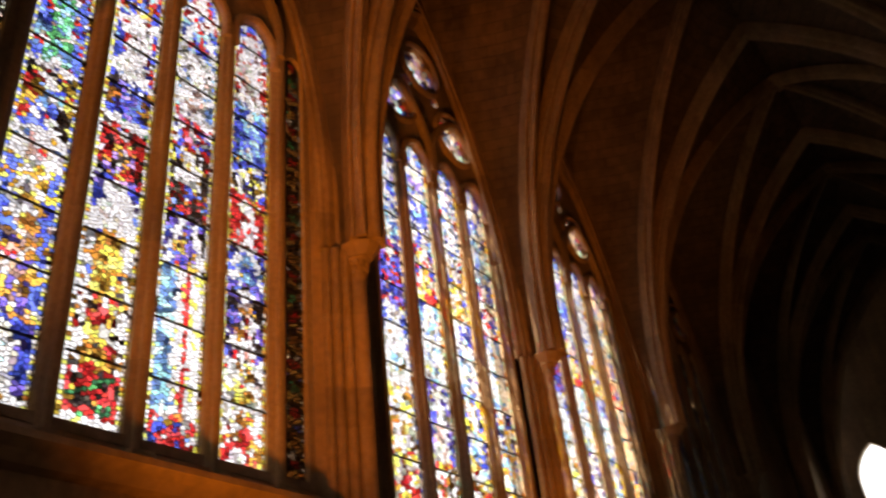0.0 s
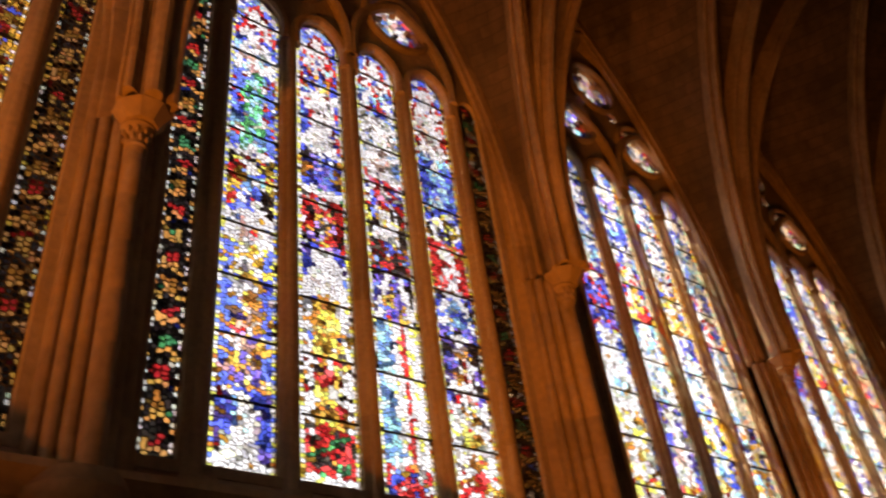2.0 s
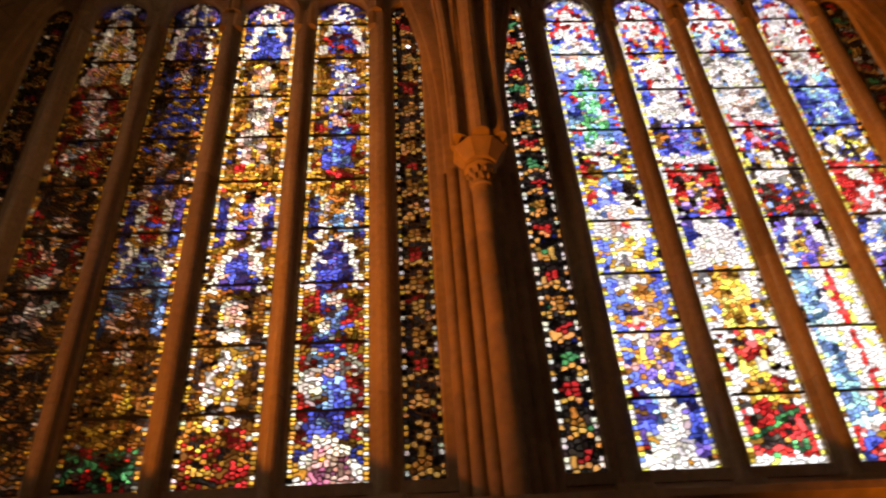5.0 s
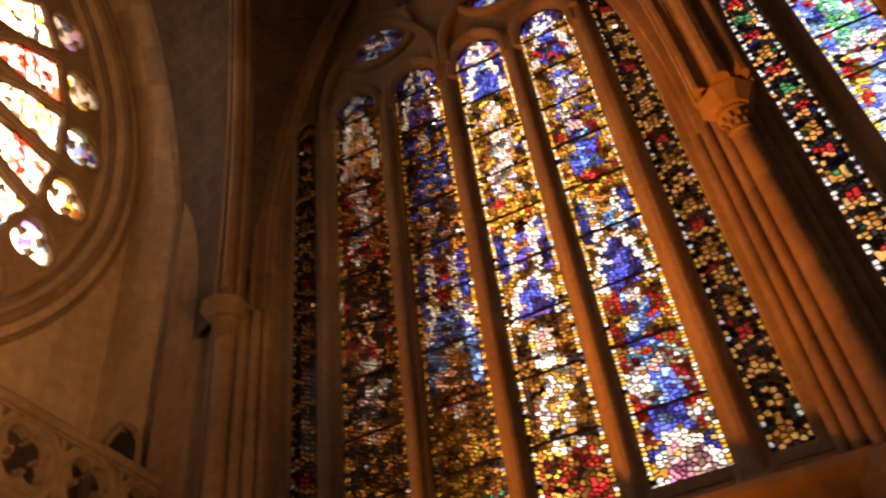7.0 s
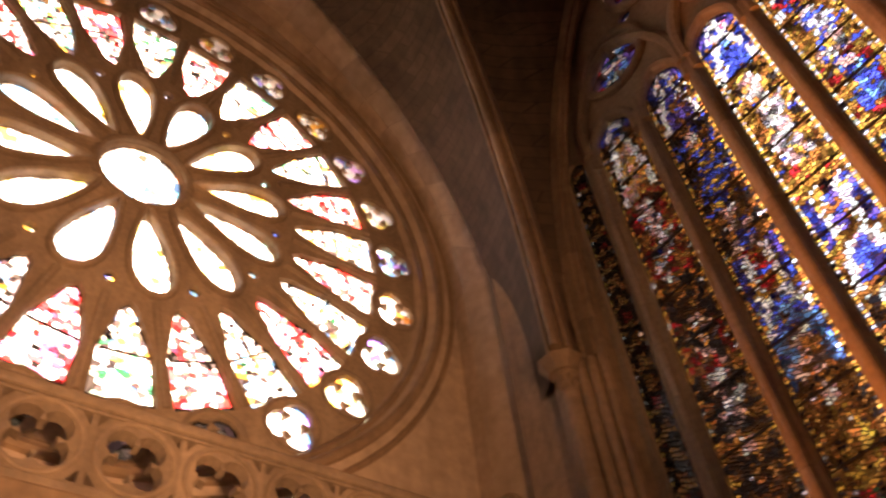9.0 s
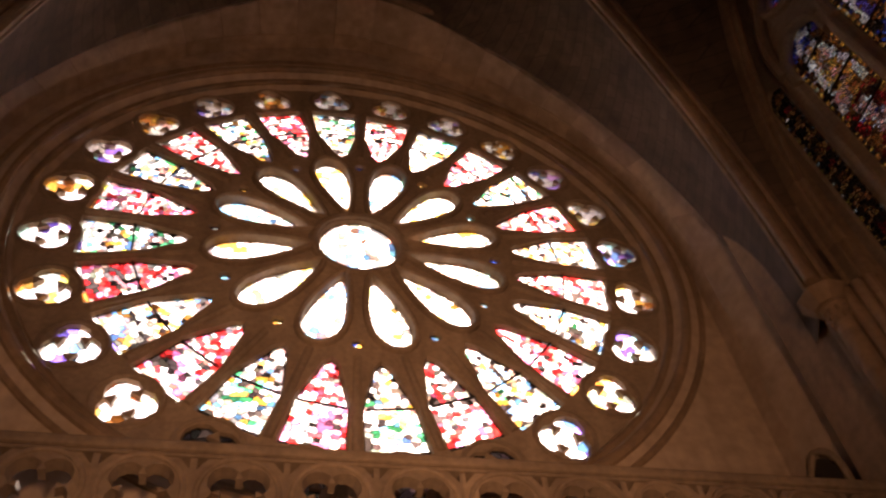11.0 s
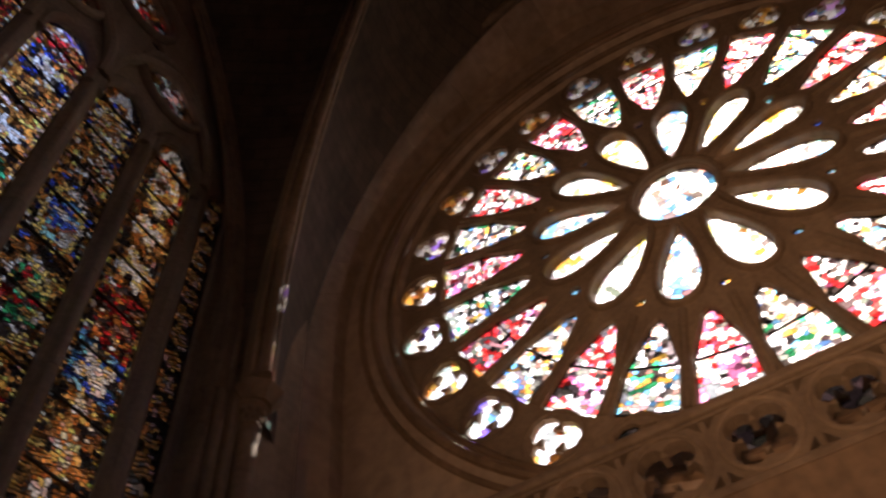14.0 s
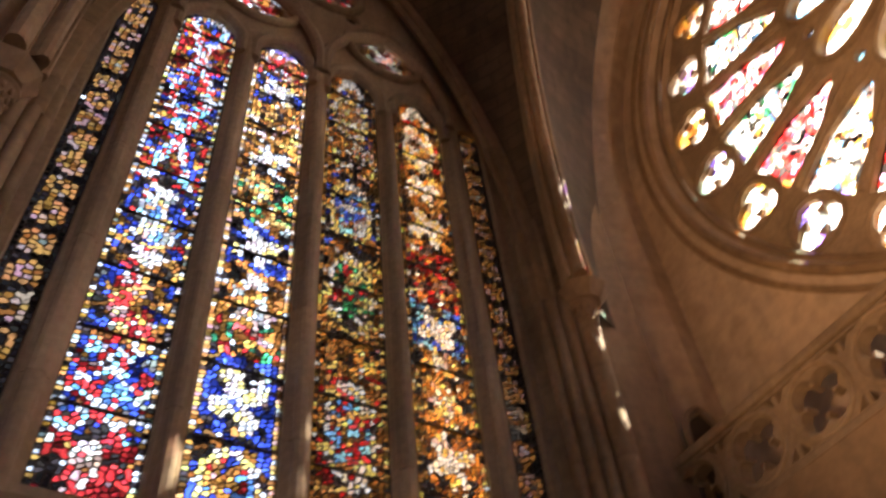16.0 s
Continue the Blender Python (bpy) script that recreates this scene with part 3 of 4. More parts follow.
        for i in range(8):
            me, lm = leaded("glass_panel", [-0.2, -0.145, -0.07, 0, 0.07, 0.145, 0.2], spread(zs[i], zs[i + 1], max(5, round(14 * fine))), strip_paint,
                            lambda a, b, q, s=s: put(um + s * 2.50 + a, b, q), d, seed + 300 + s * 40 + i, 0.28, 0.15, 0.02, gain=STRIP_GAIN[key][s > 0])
            panel = part("glass_panel", me, win)
            part("lead_cames", lm, panel)

    def head_paint(u, v, i, j, rng):
        return rng.choice(("WWCVP" if key[0] != "L" else "WWPOR") if abs(u) < 0.3 else ("WBVR" if key[0] != "L" else "WOKR"))
    # the head's glass carries the window's light level in its colour too
    for c, z, r in ((-1.06, 13.82, 0.6), (1.06, 13.82, 0.6), (0, 15.28, 0.62), (-0.52, 14.62, 0.16), (0.52, 14.62, 0.16)):
        m = max(2, round(12 * fine * r / 0.6))
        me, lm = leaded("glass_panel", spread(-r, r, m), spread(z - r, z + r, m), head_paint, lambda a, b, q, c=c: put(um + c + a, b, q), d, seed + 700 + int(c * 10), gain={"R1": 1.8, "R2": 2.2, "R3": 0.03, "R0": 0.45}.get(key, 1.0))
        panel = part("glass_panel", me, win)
        part("lead_cames", lm, panel)
    return win


# ---------------------------------------------------------------- walls
def side_wall(side, name):
    put = wall_put(side)
    wall = empty(name, "clerestory wall of warm brown ashlar limestone", "wall", "structure")
    for k in range(BAYS):
        um = mid_u(k)
        a, b = pier_u(k) + (0 if k else -1.3), pier_u(k + 1)
        outer = [(a, 0), (b, 0), (b, 21.5), (a, 21.5)]
        if k > (4 if side > 0 else 1):              # blank wall added in far bays to hold back window light
            part("wall_bay", plate("wall_bay", outer, [], put, -0.30, 0.55, STONE, False), wall)
            continue
        hole = (pointed(um, 2.98, 12.2, 2.1, SILL - 0.32, 16), pointed(um, 2.80, 12.2, 2.0, SILL - 0.1, 16))
        part("wall_bay", plate("wall_bay", outer, [hole], put, -0.30, 0.0, STONE, False), wall)
        part("wall_bay", plate("wall_bay", outer, [hole[1]], put, 0.0, 0.55, STONE, False), wall)
        # roll mouldings round the opening
        for off, d, s in ((3.02, -0.30, 1.5), (3.20, -0.34, 1.1)):
            loop = pointed(um, off, 12.2, 2.1, SILL - 0.3, 16)
            part("arch_moulding", sweep("arch_moulding", ring_path(put, loop, d), [(x * s, y * s) for x, y in ROLL], (side, 0, 0), STONE), wall)
        # string course below the sill
        p0, p1 = put(a + 0.01, 0, -0.62), put(b - 0.01, 0, -0.30)
        prof = [(-0.30, 4.30), (-0.30, 4.72), (-0.46, 4.66), (-0.60, 4.60), (-0.62, 4.52), (-0.50, 4.44), (-0.42, 4.34)]
        verts = [put(u, z, d) for u in (a + 0.005, b - 0.005) for d, z in prof]
        n = len(prof)
        faces = [(i, (i + 1) % n, n + (i + 1) % n, n + i) for i in range(n)] + [tuple(range(n)), tuple(range(n, 2 * n))]
        part("string_course", mesh_of("string_course", verts, faces, STONE), wall)
    return wall


BAYS = 7
END_Y = -(PIER0 + BAY * BAYS)
side_wall(1, "wall_east")
side_wall(-1, "wall_west")

side_window(0, 1, "R0", "window_1", "stained glass window of four lancets in blue, gold and brown")
side_window(1, 1, "R1", "window_2", "bright stained glass window of four lancets, white and blue")
w3 = side_window(2, 1, "R2", "window_3", "tall stained glass window with bluish white lancets", 0.75)
side_window(4, 1, "R3", "window_7", "stained glass window, its dimness and strip's glints put in the colour", 0.6)
side_window(0, -1, "L0", "window_4", "stained glass window of four lancets in amber, brown and red")
side_window(1, -1, "L1", "window_5", "stained glass window with amber side strips", 0.6)
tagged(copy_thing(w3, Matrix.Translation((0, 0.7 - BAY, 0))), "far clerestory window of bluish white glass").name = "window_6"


# ---------------------------------------------------------------- piers
def pier_profile():
    """Plan of the shafts: (towards the room, along the wall), from one end at the wall to the other."""
    pts = [(0.0, -0.47)]
    for cx, cy, r, a0, a1 in ((0.05, -0.41, 0.06, -110, 75), (0.14, -0.30, 0.07, -105, 70), (0.23, -0.165, 0.065, -100, 60), (0.33, 0.0, 0.12, -125, 125),
                              (0.23, 0.165, 0.065, -60, 100), (0.14, 0.30, 0.07, -70, 105), (0.05, 0.41, 0.06, -75, 110)):
        pts += [(cx + r * math.cos(radians(a0 + (a1 - a0) * i / 9)), cy + r * math.sin(radians(a0 + (a1 - a0) * i / 9))) for i in range(10)]
    return pts + [(0.0, 0.47)]


def drum_mesh(side, h):
    prof = pier_profile()
    n, verts, faces = len(prof), [], []
    for z, s in ((0.0, 0.994), (0.008, 1.0), (h - 0.008, 1.0), (h, 0.994)):
        verts += [(-side * a * s, b * s, z) for a, b in prof]
    for r in range(3):
        faces += [(r * n + i, r * n + i + 1, (r + 1) * n + i + 1, (r + 1) * n + i) for i in range(n - 1)]
    faces += [tuple(range(n)), tuple(range(3 * n, 4 * n))]
    return mesh_of("drum", verts, faces, STONE, True)


def capital_mesh(side):
    """A ringed neck, a flaring bell and a round moulded top."""
    bm = bmesh.new()
    seg, rings = 24, ((0.235, 0.0), (0.275, 0.03), (0.235, 0.06), (0.24, 0.16), (0.29, 0.30), (0.35, 0.38), (0.40, 0.40), (0.40, 0.47), (0.36, 0.52))
    last = None
    for r, z in rings:
        ring = [bm.verts.new((r * math.cos(2 * math.pi * i / seg), r * math.sin(2 * math.pi * i / seg), z)) for i in range(seg)]
        if last:
            for i in range(seg):
                bm.faces.new((last[i], last[(i + 1) % seg], ring[(i + 1) % seg], ring[i]))
        last = ring
    bm.faces.new(last)
    me = bpy.data.meshes.new("capital")
    bm.to_mesh(me)
    bm.free()
    me.materials.append(STONE)
    me.shade_smooth()
    me.set_sharp_from_angle(angle=radians(40))
    return me


def foot_mesh():
    """The round moulded foot on which the shafts stand."""
    bm = bmesh.new()
    seg, last = 28, None
    for r, z in ((0.36, -1.2), (0.36, -0.42), (0.38, -0.36), (0.44, -0.26), (0.46, -0.16), (0.43, -0.12), (0.41, -0.06), (0.38, 0.0)):
        ring = [bm.verts.new((r * math.cos(2 * math.pi * i / seg), r * math.sin(2 * math.pi * i / seg), z)) for i in range(seg)]
        if last:
            for i in range(seg):
                bm.faces.new((last[i], last[(i + 1) % seg], ring[(i + 1) % seg], ring[i]))
        last = ring
    bm.faces.new(last)
    me = bpy.data.meshes.new("foot")
    bm.to_mesh(me)
    bm.free()
    me.materials.append(STONE)
    me.shade_smooth()
    me.set_sharp_from_angle(angle=radians(40))
    return me


def bud_mesh():
    bm = bmesh.new()
    bmesh.ops.create_icosphere(bm, subdivisions=1, radius=0.055, matrix=Matrix.Diagonal((1, 1, 1.5, 1)))
    me = bpy.data.meshes.new("bud")
    bm.to_mesh(me)
    bm.free()
    me.materials.append(STONE)
    me.shade_smooth()
    return me


BUD = bud_mesh()
ABACUS = mesh_of("abacus", [(r * math.cos(radians(22.5 + 45 * i)), r * math.sin(radians(22.5 + 45 * i)), z) for r, z in ((0.19, -0.10), (0.29, 0.06), (0.32, 0.11), (0.30, 0.14)) for i in range(8)],
                 [(r * 8 + i, r * 8 + (i + 1) % 8, r * 8 + 8 + (i + 1) % 8, r * 8 + 8 + i) for r in range(3) for i in range(8)] + [tuple(range(8)), tuple(range(24, 32))], STONE)
DRUM = 0.58
CAPITAL, FOOT = capital_mesh(1), foot_mesh()
for side in (1, -1):
    drum = drum_mesh(side, DRUM)
    for j in range(BAYS + 1):
        at = (side * 5.71, -pier_u(j), 4.55)
        pier = empty("pier", "clustered pier of brown limestone shafts with a carved capital", "pier", "", "piers of the nave", at)
        for i in range(7):
            part("drum", drum, pier).location = (0, 0, i * DRUM)
        for i in range(7, 12):
            p = part("drum", drum, pier)
            p.location, p.scale = (side * 0.08, 0, i * DRUM), (0.8, 1.0, 1.0)
        cap = part("capital", CAPITAL, pier, "capital carved with buds")
        cap.location, cap.scale = (-side * 0.34, 0, 3.58), (0.47, 0.47, 0.70)
        for row, (r, z) in enumerate(((0.27, 0.17), (0.32, 0.30))):
            for i in range(10):
                a = 2 * math.pi * (i + row / 2) / 10
                part("bud", BUD, cap).location = (r * math.cos(a), r * math.sin(a), z)
        top = part("abacus", ABACUS, pier)
        top.location, top.scale = (-side * 0.40, 0, 3.98), (1.0, 1.0, 0.9)
        part("foot", FOOT, pier).location = (-side * 0.06, 0, 0)


# ---------------------------------------------------------------- vault
def arc(p, q, n=28, stilt=0.65):
    """Half of a pointed arch from the springer p to the crown q."""
    foot, q = Vector(p), Vector(q)
    p = foot + Vector((0, 0, stilt))
    flat = Vector((q.x - p.x, q.y - p.y, 0))
    half, rise = flat.length, q.z - p.z
    c = (rise * rise - half * half) / (2 * half)
    rad = half + c
    top = math.asin(min(1.0, rise / rad))
    out = flat.normalized()
    return [foot] + [p + out * (rad - rad * math.cos(top * i / n)) + Vector((0, 0, rad * math.sin(top * i / n))) for i in range(n + 1)]


def rib_profile(w, h):
    pts = [(-w, 0.06), (-w, -0.3 * h)]
    pts += [(-0.72 * w + 0.28 * w * math.cos(math.radians(a)), -0.5 * h + 0.2 * h * math.sin(math.radians(a))) for a in (170, 220, 270, 330)]
    pts += [(0.42 * w * math.cos(math.radians(a)), -0.78 * h + 0.3 * h * math.sin(math.radians(a))) for a in (170, 200, 235, 270, 305, 340, 370)]
    pts += [(0.72 * w + 0.28 * w * math.cos(math.radians(a)), -0.5 * h + 0.2 * h * math.sin(math.radians(a))) for a in (210, 270, 320, 370)]
    return pts + [(w, -0.3 * h), (w, 0.06)]


def rib(name, path, w, h, parent):
    a, b = Vector(path[0]), Vector(path[-1])
    flat = Vector((b.x - a.x, b.y - a.y, 0)).normalized()
    side = flat.cross(Vector((0, 0, 1)))
    pr = rib_profile(w, h)
    t = (Vector(path[1]) - a).normalized()
    up = t.cross(side)
    sign = 1 if up.dot(-flat) > 0 else -1       # out of the room is away from the span
    whole = part(name, sweep(name, path[:2], [(s, o * sign) for s, o in pr], side, STONE), parent)
    for k in range(1, len(path) - 1, 4):
        seg = [Vector(p) for p in path[k:k + 5]]
        if len(seg) < 2:
            continue
        seg[0] = seg[0].lerp(seg[1], 0.012)
        seg[-1] = seg[-1].lerp(seg[-2], 0.012)
        part("voussoir", sweep("voussoir", seg, [(s, o * sign) for s, o in pr], side, STONE), whole)


def web(rows_a, rows_b, steps=10):
    """A stone web between two ribs, slightly domed."""
    verts, faces = [], []
    for a, b in zip(rows_a, rows_b):
        for i in range(steps + 1):
            t = i / steps
            verts.append(a.lerp(b, t) + Vector((0, 0, 0.35 * 4 * t * (1 - t) * min(1.0, (a - rows_a[0]).length / 8))))
    w = steps + 1
    for r in range(len(rows_a) - 1):
        faces += [(r * w + i, r * w + i + 1, (r + 1) * w + i + 1, (r + 1) * w + i) for i in range(steps)]
    return verts, faces


ribs = empty("vault_ribs", "moulded limestone ribs of the nave vault", "vault rib", "structure")
cv, cf = [], []
for j in range(1, BAYS + 1):
    y = -pier_u(j)
    for side in (1, -1):
        rib("transverse_rib", arc((side * 5.30, y, SPRINGER), (0, y, CROWN)), 0.24, 0.38, ribs)
for k in range(BAYS):
    ym = -(pier_u(k) + pier_u(k + 1)) / 2
    boss_y = ym if k else -5.6
    for side in (1, -1):
        for e in (1, -1):
            y = -pier_u(k) if e == 1 else -pier_u(k + 1)
            diag = arc((side * 5.30, y - e * 0.08, SPRINGER), (0, boss_y, CROWN + 0.3))
            rib("diagonal_rib", diag, 0.17, 0.34, ribs)
            trans = arc((side * 5.30, y, SPRINGER), (0, y, CROWN))
            if k == 0 and e == 1:           # the web of the first bay runs to the wall of the rose
                trans = arc((side * 5.95, -1.50, SPRINGER), (0, -1.50, CROWN))
            n = len(diag)
            wall_arc = arc((side * 5.72, y - e * 0.25, SPRINGER), (side * 5.72, ym, 17.6), n - 2)
            for pa, pb in ((diag, trans), (diag, wall_arc)):
                top = [Vector(p) + Vector((0, 0, 0.05)) for p in pa]
                oth = [Vector(p) + Vector((0, 0, 0.05)) for p in pb]
                v, f = web(top, oth)
                cf += [tuple(len(cv) + i for i in q) for q in f]
                cv += v
            rib("wall_rib", wall_arc, 0.12, 0.2, ribs)
            # ridge webs meet at the crown of each bay
cf += [tuple(len(cv) + i for i in q) for q in cf]          # the upper side of the webs
cv += [v + Vector((0, 0, 0.25)) for v in cv]
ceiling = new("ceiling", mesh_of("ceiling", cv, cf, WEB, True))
tagged(ceiling, "rib-vaulted ceiling of coursed limestone, its shade in the colour", "ceiling", "", "structure")
for k in range(BAYS):
    boss = new("vault_boss", None)
    tagged(boss, "carved stone boss where the vault ribs cross", "boss", "vault bosses")
    boss.location = (0, -(pier_u(k) + pier_u(k + 1)) / 2 if k else -5.6, CROWN + 0.1)
    bm = bmesh.new()
    bmesh.ops.create_uvsphere(bm, u_segments=18, v_segments=10, radius=0.36, matrix=Matrix.Diagonal((1, 1, 0.6, 1)))
    for i in range(8):
        bmesh.ops.create_icosphere(bm, subdivisions=1, radius=0.12, matrix=Matrix.Translation((0.26 * math.cos(i * math.pi / 4), 0.26 * math.sin(i * math.pi / 4), -0.14)))
    me = bpy.data.meshes.new("boss")
    bm.to_mesh(me)
    bm.free()
    me.materials.append(STONE)
    part("carving", me, boss)


# ---------------------------------------------------------------- the rose and its wall
def rose_put(a, b, d):
    return Vector((ROSE_X + a * ROSE_S, d, ROSE_Z + b * ROSE_S))


def polar(r, ang):
    """ang in degrees from straight up, clockwise as seen from the nave."""
    return (r * math.sin(radians(ang)), r * math.cos(radians(ang)))


def petal(ang, r0, r1, half, grow=0.0):
    pts = []
    for i in range(25):
        t = 2 * math.pi * i / 24
        s = (1 - math.cos(t)) / 2                     # 0 at the point, 1 at the round end
        wide = half * math.sin(t) * (0.30 + 0.70 * s) * 1.05
        pts.append((r0 - 1.6 * grow + (r1 - r0 + 2.6 * grow) * s, wide * (1 + grow / half)))
    c, q = radians(ang + TWIST), []
    for r, w in pts[:-1]:
        q.append((r * math.sin(c) + w * math.cos(c), r * math.cos(c) - w * math.sin(c)))
    return q


def ray(ang, r0, r1, w0, w1, grow=0.0):
    side = [(r0 - 1.4 * grow, 0.0), (r0 + 0.10, w0 * 0.75 + grow), (r0 + 0.28, w0 * 1.15 + grow), (r0 + 0.5 * (r1 - r0), (w0 + w1) * 0.5 + 0.07 + grow), (r1 + grow, w1 + grow), (r1 + grow, w1 * 0.5)]
    pts = side + [(r1 + grow, 0.0)] + [(r, -w) for r, w in reversed(side[1:])]
    c = radians(ang + TWIST)
    return [(r * math.sin(c) + w * math.cos(c), r * math.cos(c) - w * math.sin(c)) for r, w in pts]


FOIL_TUBE = [(0.03, -0.05), (0.0, -0.035), (-0.02, -0.025), (-0.03, 0.0), (-0.02, 0.025), (0.0, 0.035), (0.03, 0.05)]     # deep round collars
TWIST = 1.2                      # degrees by which the rose is turned in its ring
rose = empty("rose_window", "great round stained glass rose window with stone petals", "rose window", "structure")
G = 0.04
holes = [(circle(0, 0, 0.62 + G, 36), circle(0, 0, 0.62, 36))]
for k in range(12):
    holes.append((petal(15 + 30 * k, 0.95, 2.42, 0.37, G), petal(15 + 30 * k, 0.95, 2.42, 0.37)))
    holes.append((circle(*polar(2.33, 30 * k + TWIST), 0.10, 10), circle(*polar(2.33, 30 * k + TWIST), 0.075, 10)))
for k in range(24):
    a = 7.5 + 15 * k
    t = a + TWIST
    holes.append((ray(a, 2.70, 4.27, 0.13, 0.42, G), ray(a, 2.70, 4.27, 0.13, 0.42)))
    cx, cy = polar(4.735, t)
    holes.append((foil(cx, cy, 0.40, 3, 8, radians(90 - t), 0.40), foil(cx, cy, 0.385, 3, 8, radians(90 - t), 0.40)))
part("tracery", plate("tracery", circle(0, 0, 5.14, 96), holes, rose_put, -0.10, 0.0, TRACERY), rose)
# raised mouldings on the tracery
part("hub_ring", sweep("hub_ring", [rose_put(a, b, -0.10) for a, b in circle(0, 0, 0.76, 40)], [(x * 1.6, y * 1.6) for x, y in ROLL], (0, 1, 0), TRACERY, True), rose)
for k in range(12):
    a = 15 + 30 * k
    loop = petal(a, 0.95, 2.42, 0.37, 0.09)
    part("petal_moulding", sweep("petal_moulding", [rose_put(x, y, -0.10) for x, y in loop], [(x * 2.0, y * 1.1) for x, y in ROLL], (0, 1, 0), TRACERY, True), rose)
for k in range(24):
    x0, y0 = polar(2.62, 15 * k + TWIST)
    x1, y1 = polar(4.30, 15 * k + TWIST)
    part("spoke", sweep("spoke", [rose_put(x0, y0, -0.10), rose_put(x1, y1, -0.10)], [(x * 1.2, y * 1.2) for x, y in ROLL], (0, 1, 0), TRACERY), rose)
    cx, cy = polar(4.72, 7.5 + TWIST + 15 * k)
    part("foil_ring", sweep("foil_ring", [rose_put(x, y, -0.10) for x, y in circle(cx, cy, 0.44, 24)], FOIL_TUBE, (0, 1, 0), TRACERY, True), rose)
    bx, by = polar(3.52, 7.5 + TWIST + 15 * k)
    ex, ey = (math.cos(radians(7.5 + TWIST + 15 * k)) * 0.34, -math.sin(radians(7.5 + TWIST + 15 * k)) * 0.34)
    part("saddle_bar", sweep("saddle_bar", [rose_put(bx - ex, by - ey, -0.055), rose_put(bx + ex, by + ey, -0.055)], [(x * 0.4, y * 0.4) for x, y in ROLL], (0, 1, 0), IRON), rose)


TONES = ["WWWRMRPKWRM", "WWYWPGKWCWK", "WWWRRMWPRK", "WWWYOCPKW"]


def rose_piece(r0, r1, a0, a1, nr, na, tones, seed, gain=1.2):
    def colour(u, v, i, j, rng):
        return rng.choice(tones)
    # net in metres across and along, bent onto the circle
    mid, width = (a0 + a1) / 2 + TWIST, radians(a1 - a0)
    us, vs = spread(-0.5, 0.5, na), spread(r0, r1, nr)
    put = lambda a, r, d: rose_put(*polar(r, mid + math.degrees(a * width)), d)
    me, lm = leaded_polar(us, vs, colour, put, seed, (r0 + r1) / 2 * width, gain)
    panel = part("glass_panel", me, rose)
    part("lead_cames", lm, panel)


def leaded_polar(us, vs, colour, put, seed, width, gain):
    return leaded("glass_panel", [u * width for u in us], vs, colour, lambda a, r, d: put(a / width, r, d), -0.03, seed, 0.3, 0.2, 0.012, gain)


# Gains above 1 put the sun's glare into the petal and foil colours.
for k in range(12):
    rose_piece(0.9, 2.5, 30 * k, 30 * k + 30, 14, 8, "WWWWY" if k % 3 else "WWWCP", 900 + k, 1.9)
    rose_piece(2.18, 2.48, 30 * k - 4, 30 * k + 4, 1, 3, "BYC"[k % 3], 930 + k)
for k in range(24):
    rose_piece(2.68, 4.24, 15 * k, 15 * k + 15, 19, 10, TONES[k % 2 + (2 if k % 5 == 0 else 0)], 960 + k)
    blind = 10 <= k <= 13                   # the lowest foils are blind: near-black panes, a rare white one
    rose_piece(4.25, 5.12, 15 * k, 15 * k + 15, 6, 9, "K" * 30 + "W" if blind else "WWWWCV" if k % 2 else "WWWYPO", 990 + k, 0.25 if blind else 2.8)
for k in range(4):
    rose_piece(0.02, 0.68, 90 * k, 90 * k + 90, 4, 5, "WWWWPC", 880 + k)

ROSE_WALL = -0.42
west = empty("wall_rose", "end wall of plastered limestone round the rose", "wall", "structure")


def end_put(a, b, d):
    return Vector((a, d, b))


ringf = [(ROSE_X + a, ROSE_Z + b) for a, b in circle(0, 0, 5.42 * ROSE_S, 96)]
ringb = [(ROSE_X + a, ROSE_Z + b) for a, b in circle(0, 0, 5.10 * ROSE_S, 96)]
big = [(-6.6, 0), (6.6, 0), (6.6, 21.5), (-6.6, 21.5)]
part("rear_wall", plate("rear_wall", big, [(ringf, ringb)], end_put, ROSE_WALL, 0.0, LIT_PLASTER), west)
part("rear_wall", plate("rear_wall", big, [ringb], end_put, 0.0, 0.5, STONE), west)
for r, y, s in ((5.46, ROSE_WALL, 1.6), (5.26, -0.24, 1.2), (5.72, ROSE_WALL - 0.01, 1.0)):
    part("ring_moulding", sweep("ring_moulding", [(ROSE_X + a, y, ROSE_Z + b) for a, b in circle(0, 0, r * ROSE_S, 96)], [(x * s, z * s) for x, z in ROLL], (0, 1, 0), STONE, True), west)
# deep splayed arch before the rose wall, in voussoirs
arch_in, arch_out = pointed(0, 5.80, 12.0, 1.2, 0.0, 24), pointed(0, 6.02, 11.2, 2.7, 0.0, 24)


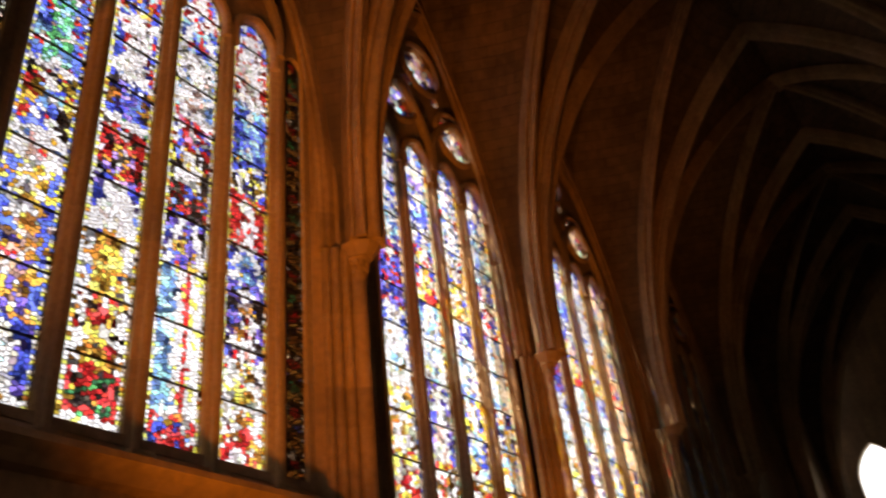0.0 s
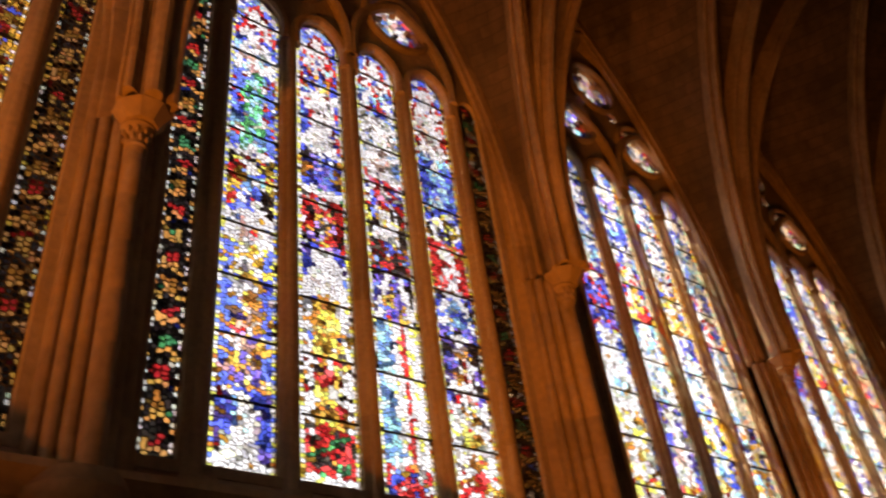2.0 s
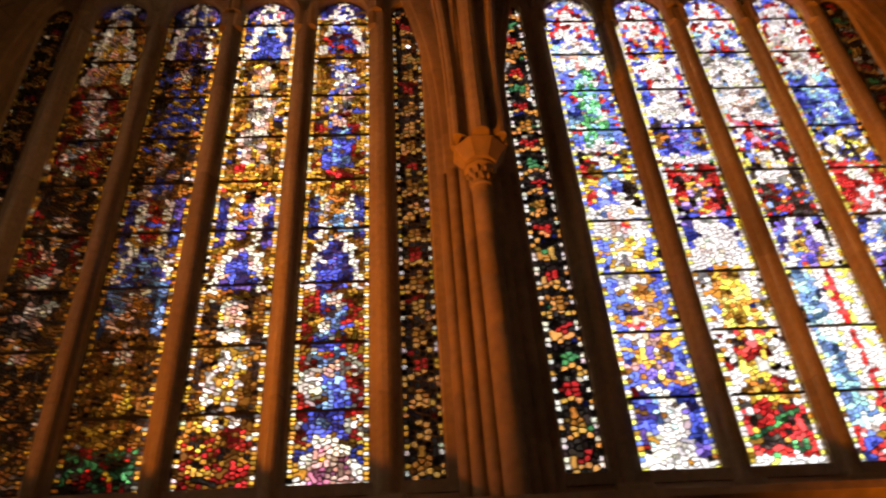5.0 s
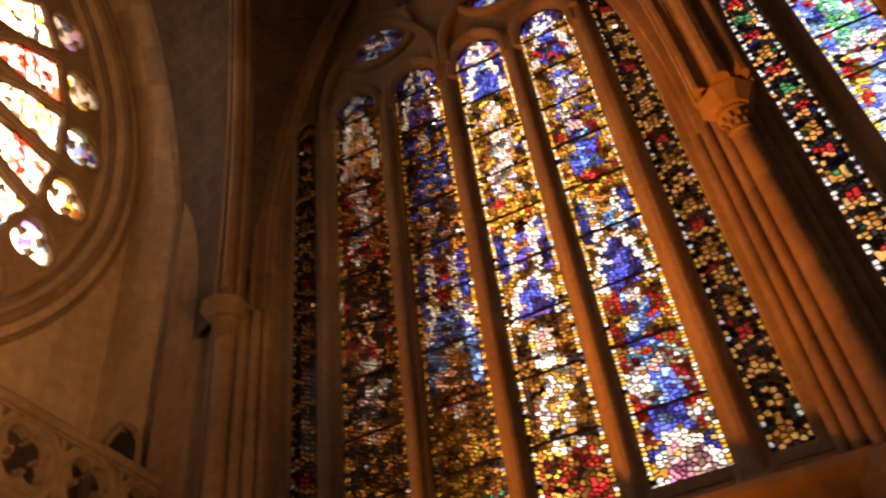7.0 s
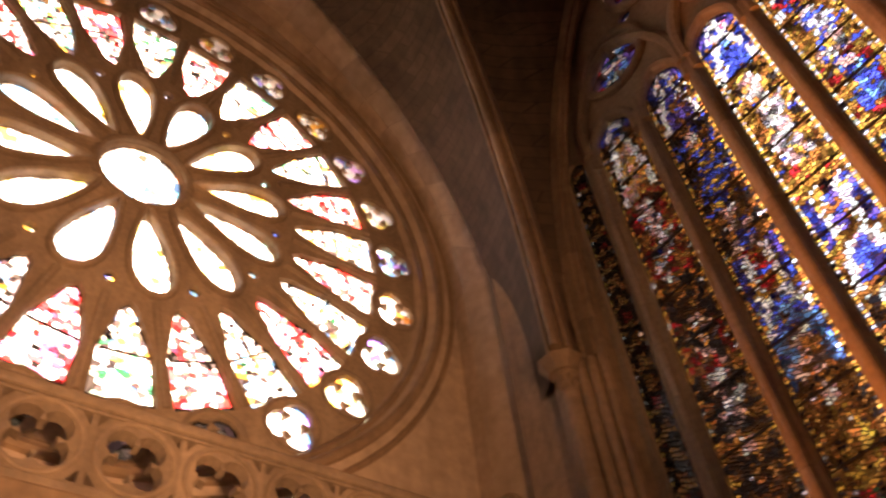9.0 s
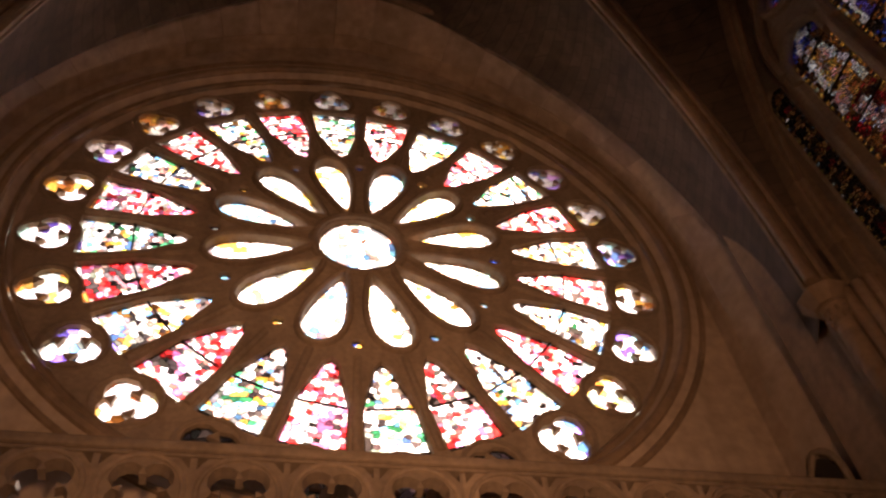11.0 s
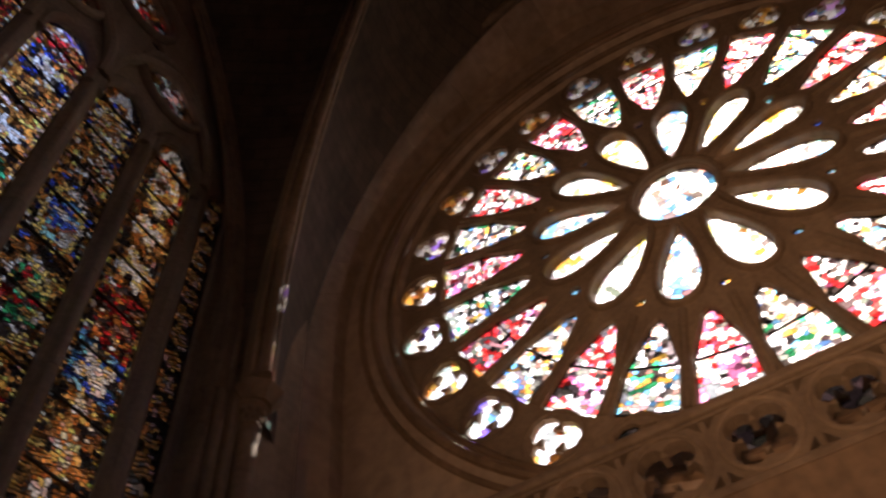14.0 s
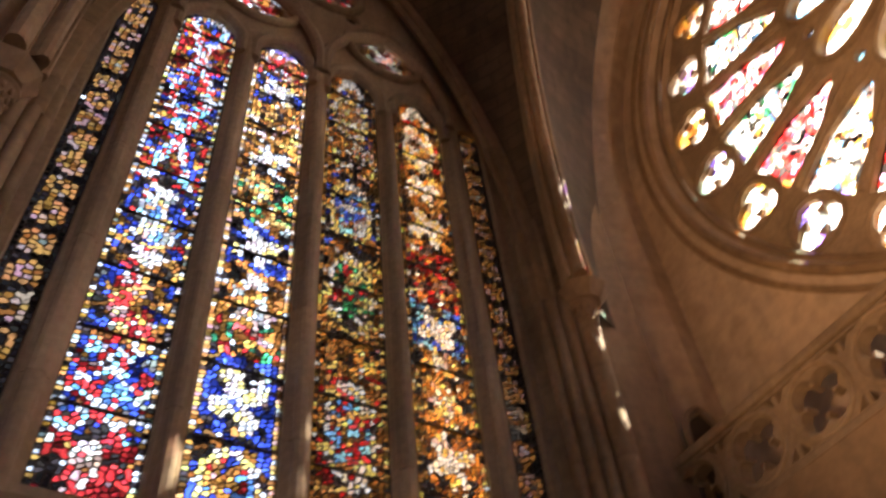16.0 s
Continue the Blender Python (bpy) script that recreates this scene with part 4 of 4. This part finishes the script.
def soffit(r, i0, i1):
    rows = ((arch_in, ROSE_WALL), (arch_in, -0.75), (arch_out, -1.48), (arch_out, -1.60))
    (la, ya), (lb, yb) = rows[r], rows[r + 1]
    verts, faces, n = [], [], i1 - i0 + 1
    for loop, y, s in ((la, ya - 0.003, 1.0), (lb, yb + 0.003, 1.0), (la, ya - 0.003, 1.06), (lb, yb + 0.003, 1.06)):
        for i in range(i0, i1 + 1):
            a, b = loop[i]
            if i == i0 or i == i1:
                q = loop[i + 1] if i == i0 else loop[i - 1]
                a, b = a + (q[0] - a) * 0.008, b + (q[1] - b) * 0.008
            verts.append((a * s, y, 9 + (b - 9) * s if b > 9 else b))
    faces += [(i, i + 1, n + i + 1, n + i) for i in range(n - 1)] + [(2 * n + i, 2 * n + i + 1, 3 * n + i + 1, 3 * n + i) for i in range(n - 1)]
    faces += [(i, i + 1, 2 * n + i + 1, 2 * n + i) for i in range(n - 1)] + [(n + i, n + i + 1, 3 * n + i + 1, 3 * n + i) for i in range(n - 1)]
    faces += [(0, n, 3 * n, 2 * n), (n - 1, 2 * n - 1, 4 * n - 1, 3 * n - 1)]
    return mesh_of("arch_stone", verts, faces, LIT_PLASTER, True)


for r in range(3):
    for i in range(0, len(arch_in) - 1, 2):
        part("arch_stone", soffit(r, i, min(i + 2, len(arch_in) - 1)), west)
part("arch_moulding", sweep("arch_moulding", [(a, -1.60, b) for a, b in arch_out], [(x * 2.2, z * 2.2) for x, z in ROLL], (0, 1, 0), STONE), west)
outer = [(-6.6, 0), (6.6, 0), (6.6, 21.5), (-6.6, 21.5)]
part("front_wall", plate("front_wall", outer, [pointed(0, 6.02, 11.2, 2.7, 0.1, 24)], end_put, -1.60, -1.35, STONE), west)


# ---------------------------------------------------------------- balustrade before the rose
RAIL_Y, RAIL_Z = -1.74, 6.74
bal = empty("balustrade", "pierced stone balustrade of quatrefoils in circles", "balustrade", "", "", (0, RAIL_Y, RAIL_Z - 0.95))
STEP = 0.852


def bal_put(a, b, d):
    return Vector((a, d, b))


def panel_mesh():
    h = STEP / 2
    outer = [(-h, 0.0), (h, 0.0), (h, 0.80), (-h, 0.80)]
    hs = [(foil(0, 0.40, 0.335, 4, 9, math.pi / 4), foil(0, 0.40, 0.305, 4, 9, math.pi / 4))]
    for sx in (-1, 1):
        for z in (0.055, 0.745):
            s = 1 if z < 0.4 else -1
            tri = [(sx * 0.395, z - 0.02 * s), (sx * 0.395, z + 0.11 * s), (sx * 0.29, z - 0.02 * s)]
            hs.append(tri)
    return plate("panel", outer, hs, bal_put, -0.07, 0.07, TRACERY, False)


PANEL = panel_mesh()
BRING = sweep("ring", [(a, -0.075, b) for a, b in circle(0, 0.40, 0.37, 28)], [(x * 0.55, y * 0.55) for x, y in ROLL], (0, 1, 0), TRACERY, True)
for i in range(14):
    p = part("panel", PANEL, bal)
    p.location = ((i - 6.5) * STEP, 0, 0.07)
    part("ring", BRING, p)
part("top_rail", box("top_rail", -5.98, 5.98, -0.14, 0.14, 0.87, 0.99, TRACERY, 0.035), bal)
part("under_rail", box("under_rail", -5.98, 5.98, -0.10, 0.10, 0.83, 0.872, TRACERY, 0.015), bal)
part("bottom_rail", box("bottom_rail", -5.98, 5.98, -0.13, 0.13, -0.05, 0.07, TRACERY, 0.03), bal)
gallery = new("gallery", box("gallery", -5.99, 5.99, -1.95, -0.44, 5.05, 5.73, STONE, 0.04))
tagged(gallery, "stone gallery floor below the rose window", "gallery", "", "structure")

# Near-black sheet for the shade inside the open doorways of the gallery.
OAK, n, l, p = material("doorway_shade")
grain = n.new("ShaderNodeTexNoise")
grain.inputs["Scale"].default_value = 14
tone = n.new("ShaderNodeValToRGB")
tone.color_ramp.elements[0].color, tone.color_ramp.elements[1].color = (0.010, 0.007, 0.005, 1), (0.03, 0.02, 0.013, 1)
l.new(grain.outputs["Fac"], tone.inputs["Fac"])
l.new(tone.outputs["Color"], p.inputs["Base Color"])
p.inputs["Roughness"].default_value = 0.7
for sx in (1, -1):
    door = empty("gallery_door", "small dark doorway at the end of the gallery, a near-black sheet", "door", "", "gallery doors", (sx * 5.80, -1.05, 5.74))
    leaf = pointed(0, 0.26, 1.55, 0.2, 0.0, 8)
    part("leaf", plate("leaf", leaf, [], lambda a, b, d, sx=sx: Vector((sx * d, a, b)), -0.06, -0.01, OAK, False), door)
    frame_out = pointed(0, 0.33, 1.55, 0.24, 0.0, 8)
    part("door_frame", sweep("door_frame", [(-sx * 0.05, a, b) for a, b in frame_out], [(x * 0.9, y * 0.9) for x, y in ROLL], (1, 0, 0), TRACERY), door)

# ---------------------------------------------------------------- floor and far end
floor = new("floor", box("floor", -6.6, 6.6, END_Y - 0.5, 0.5, -0.4, 0.0, FLOOR))
tagged(floor, "unseen floor of grey stone slabs, kept dark against bounced light", "floor", "", "structure")
far = new("wall_far", plate("wall_far", [(-6.6, 0), (6.6, 0), (6.6, 21.5), (-6.6, 21.5)], [pointed(3.5, 0.95, 10.6, 1.0, 4.0, 10)], end_put, END_Y - 0.5, END_Y, STONE))
tagged(far, "dark far wall of the nave with a tall window opening", "wall", "", "structure")
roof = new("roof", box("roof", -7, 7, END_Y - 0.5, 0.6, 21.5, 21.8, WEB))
tagged(roof, "roof slab above the vault", "roof", "", "structure")
# Unseen blocks for the front towers, set where they darken the nearest lancet.
for sx, name in ((1, "tower_east"), (-1, "tower_west")):
    tower = new(name, box(name, 9.0 if sx > 0 else -15, 15 if sx > 0 else -9.0, -2.7 if sx > 0 else -3.0, 4.0, 0, 30, STONE, 0.05))
    tagged(tower, "unseen stone tower wall set outside to darken the side window", "tower", "", "structure")
ground = new("ground", box("ground", -2500, 2500, -2500, 2500, -1.4, -1.0, FLOOR))
tagged(ground, "paved ground outside the church reaching the horizon, dark against bounced light", "ground", "", "structure")
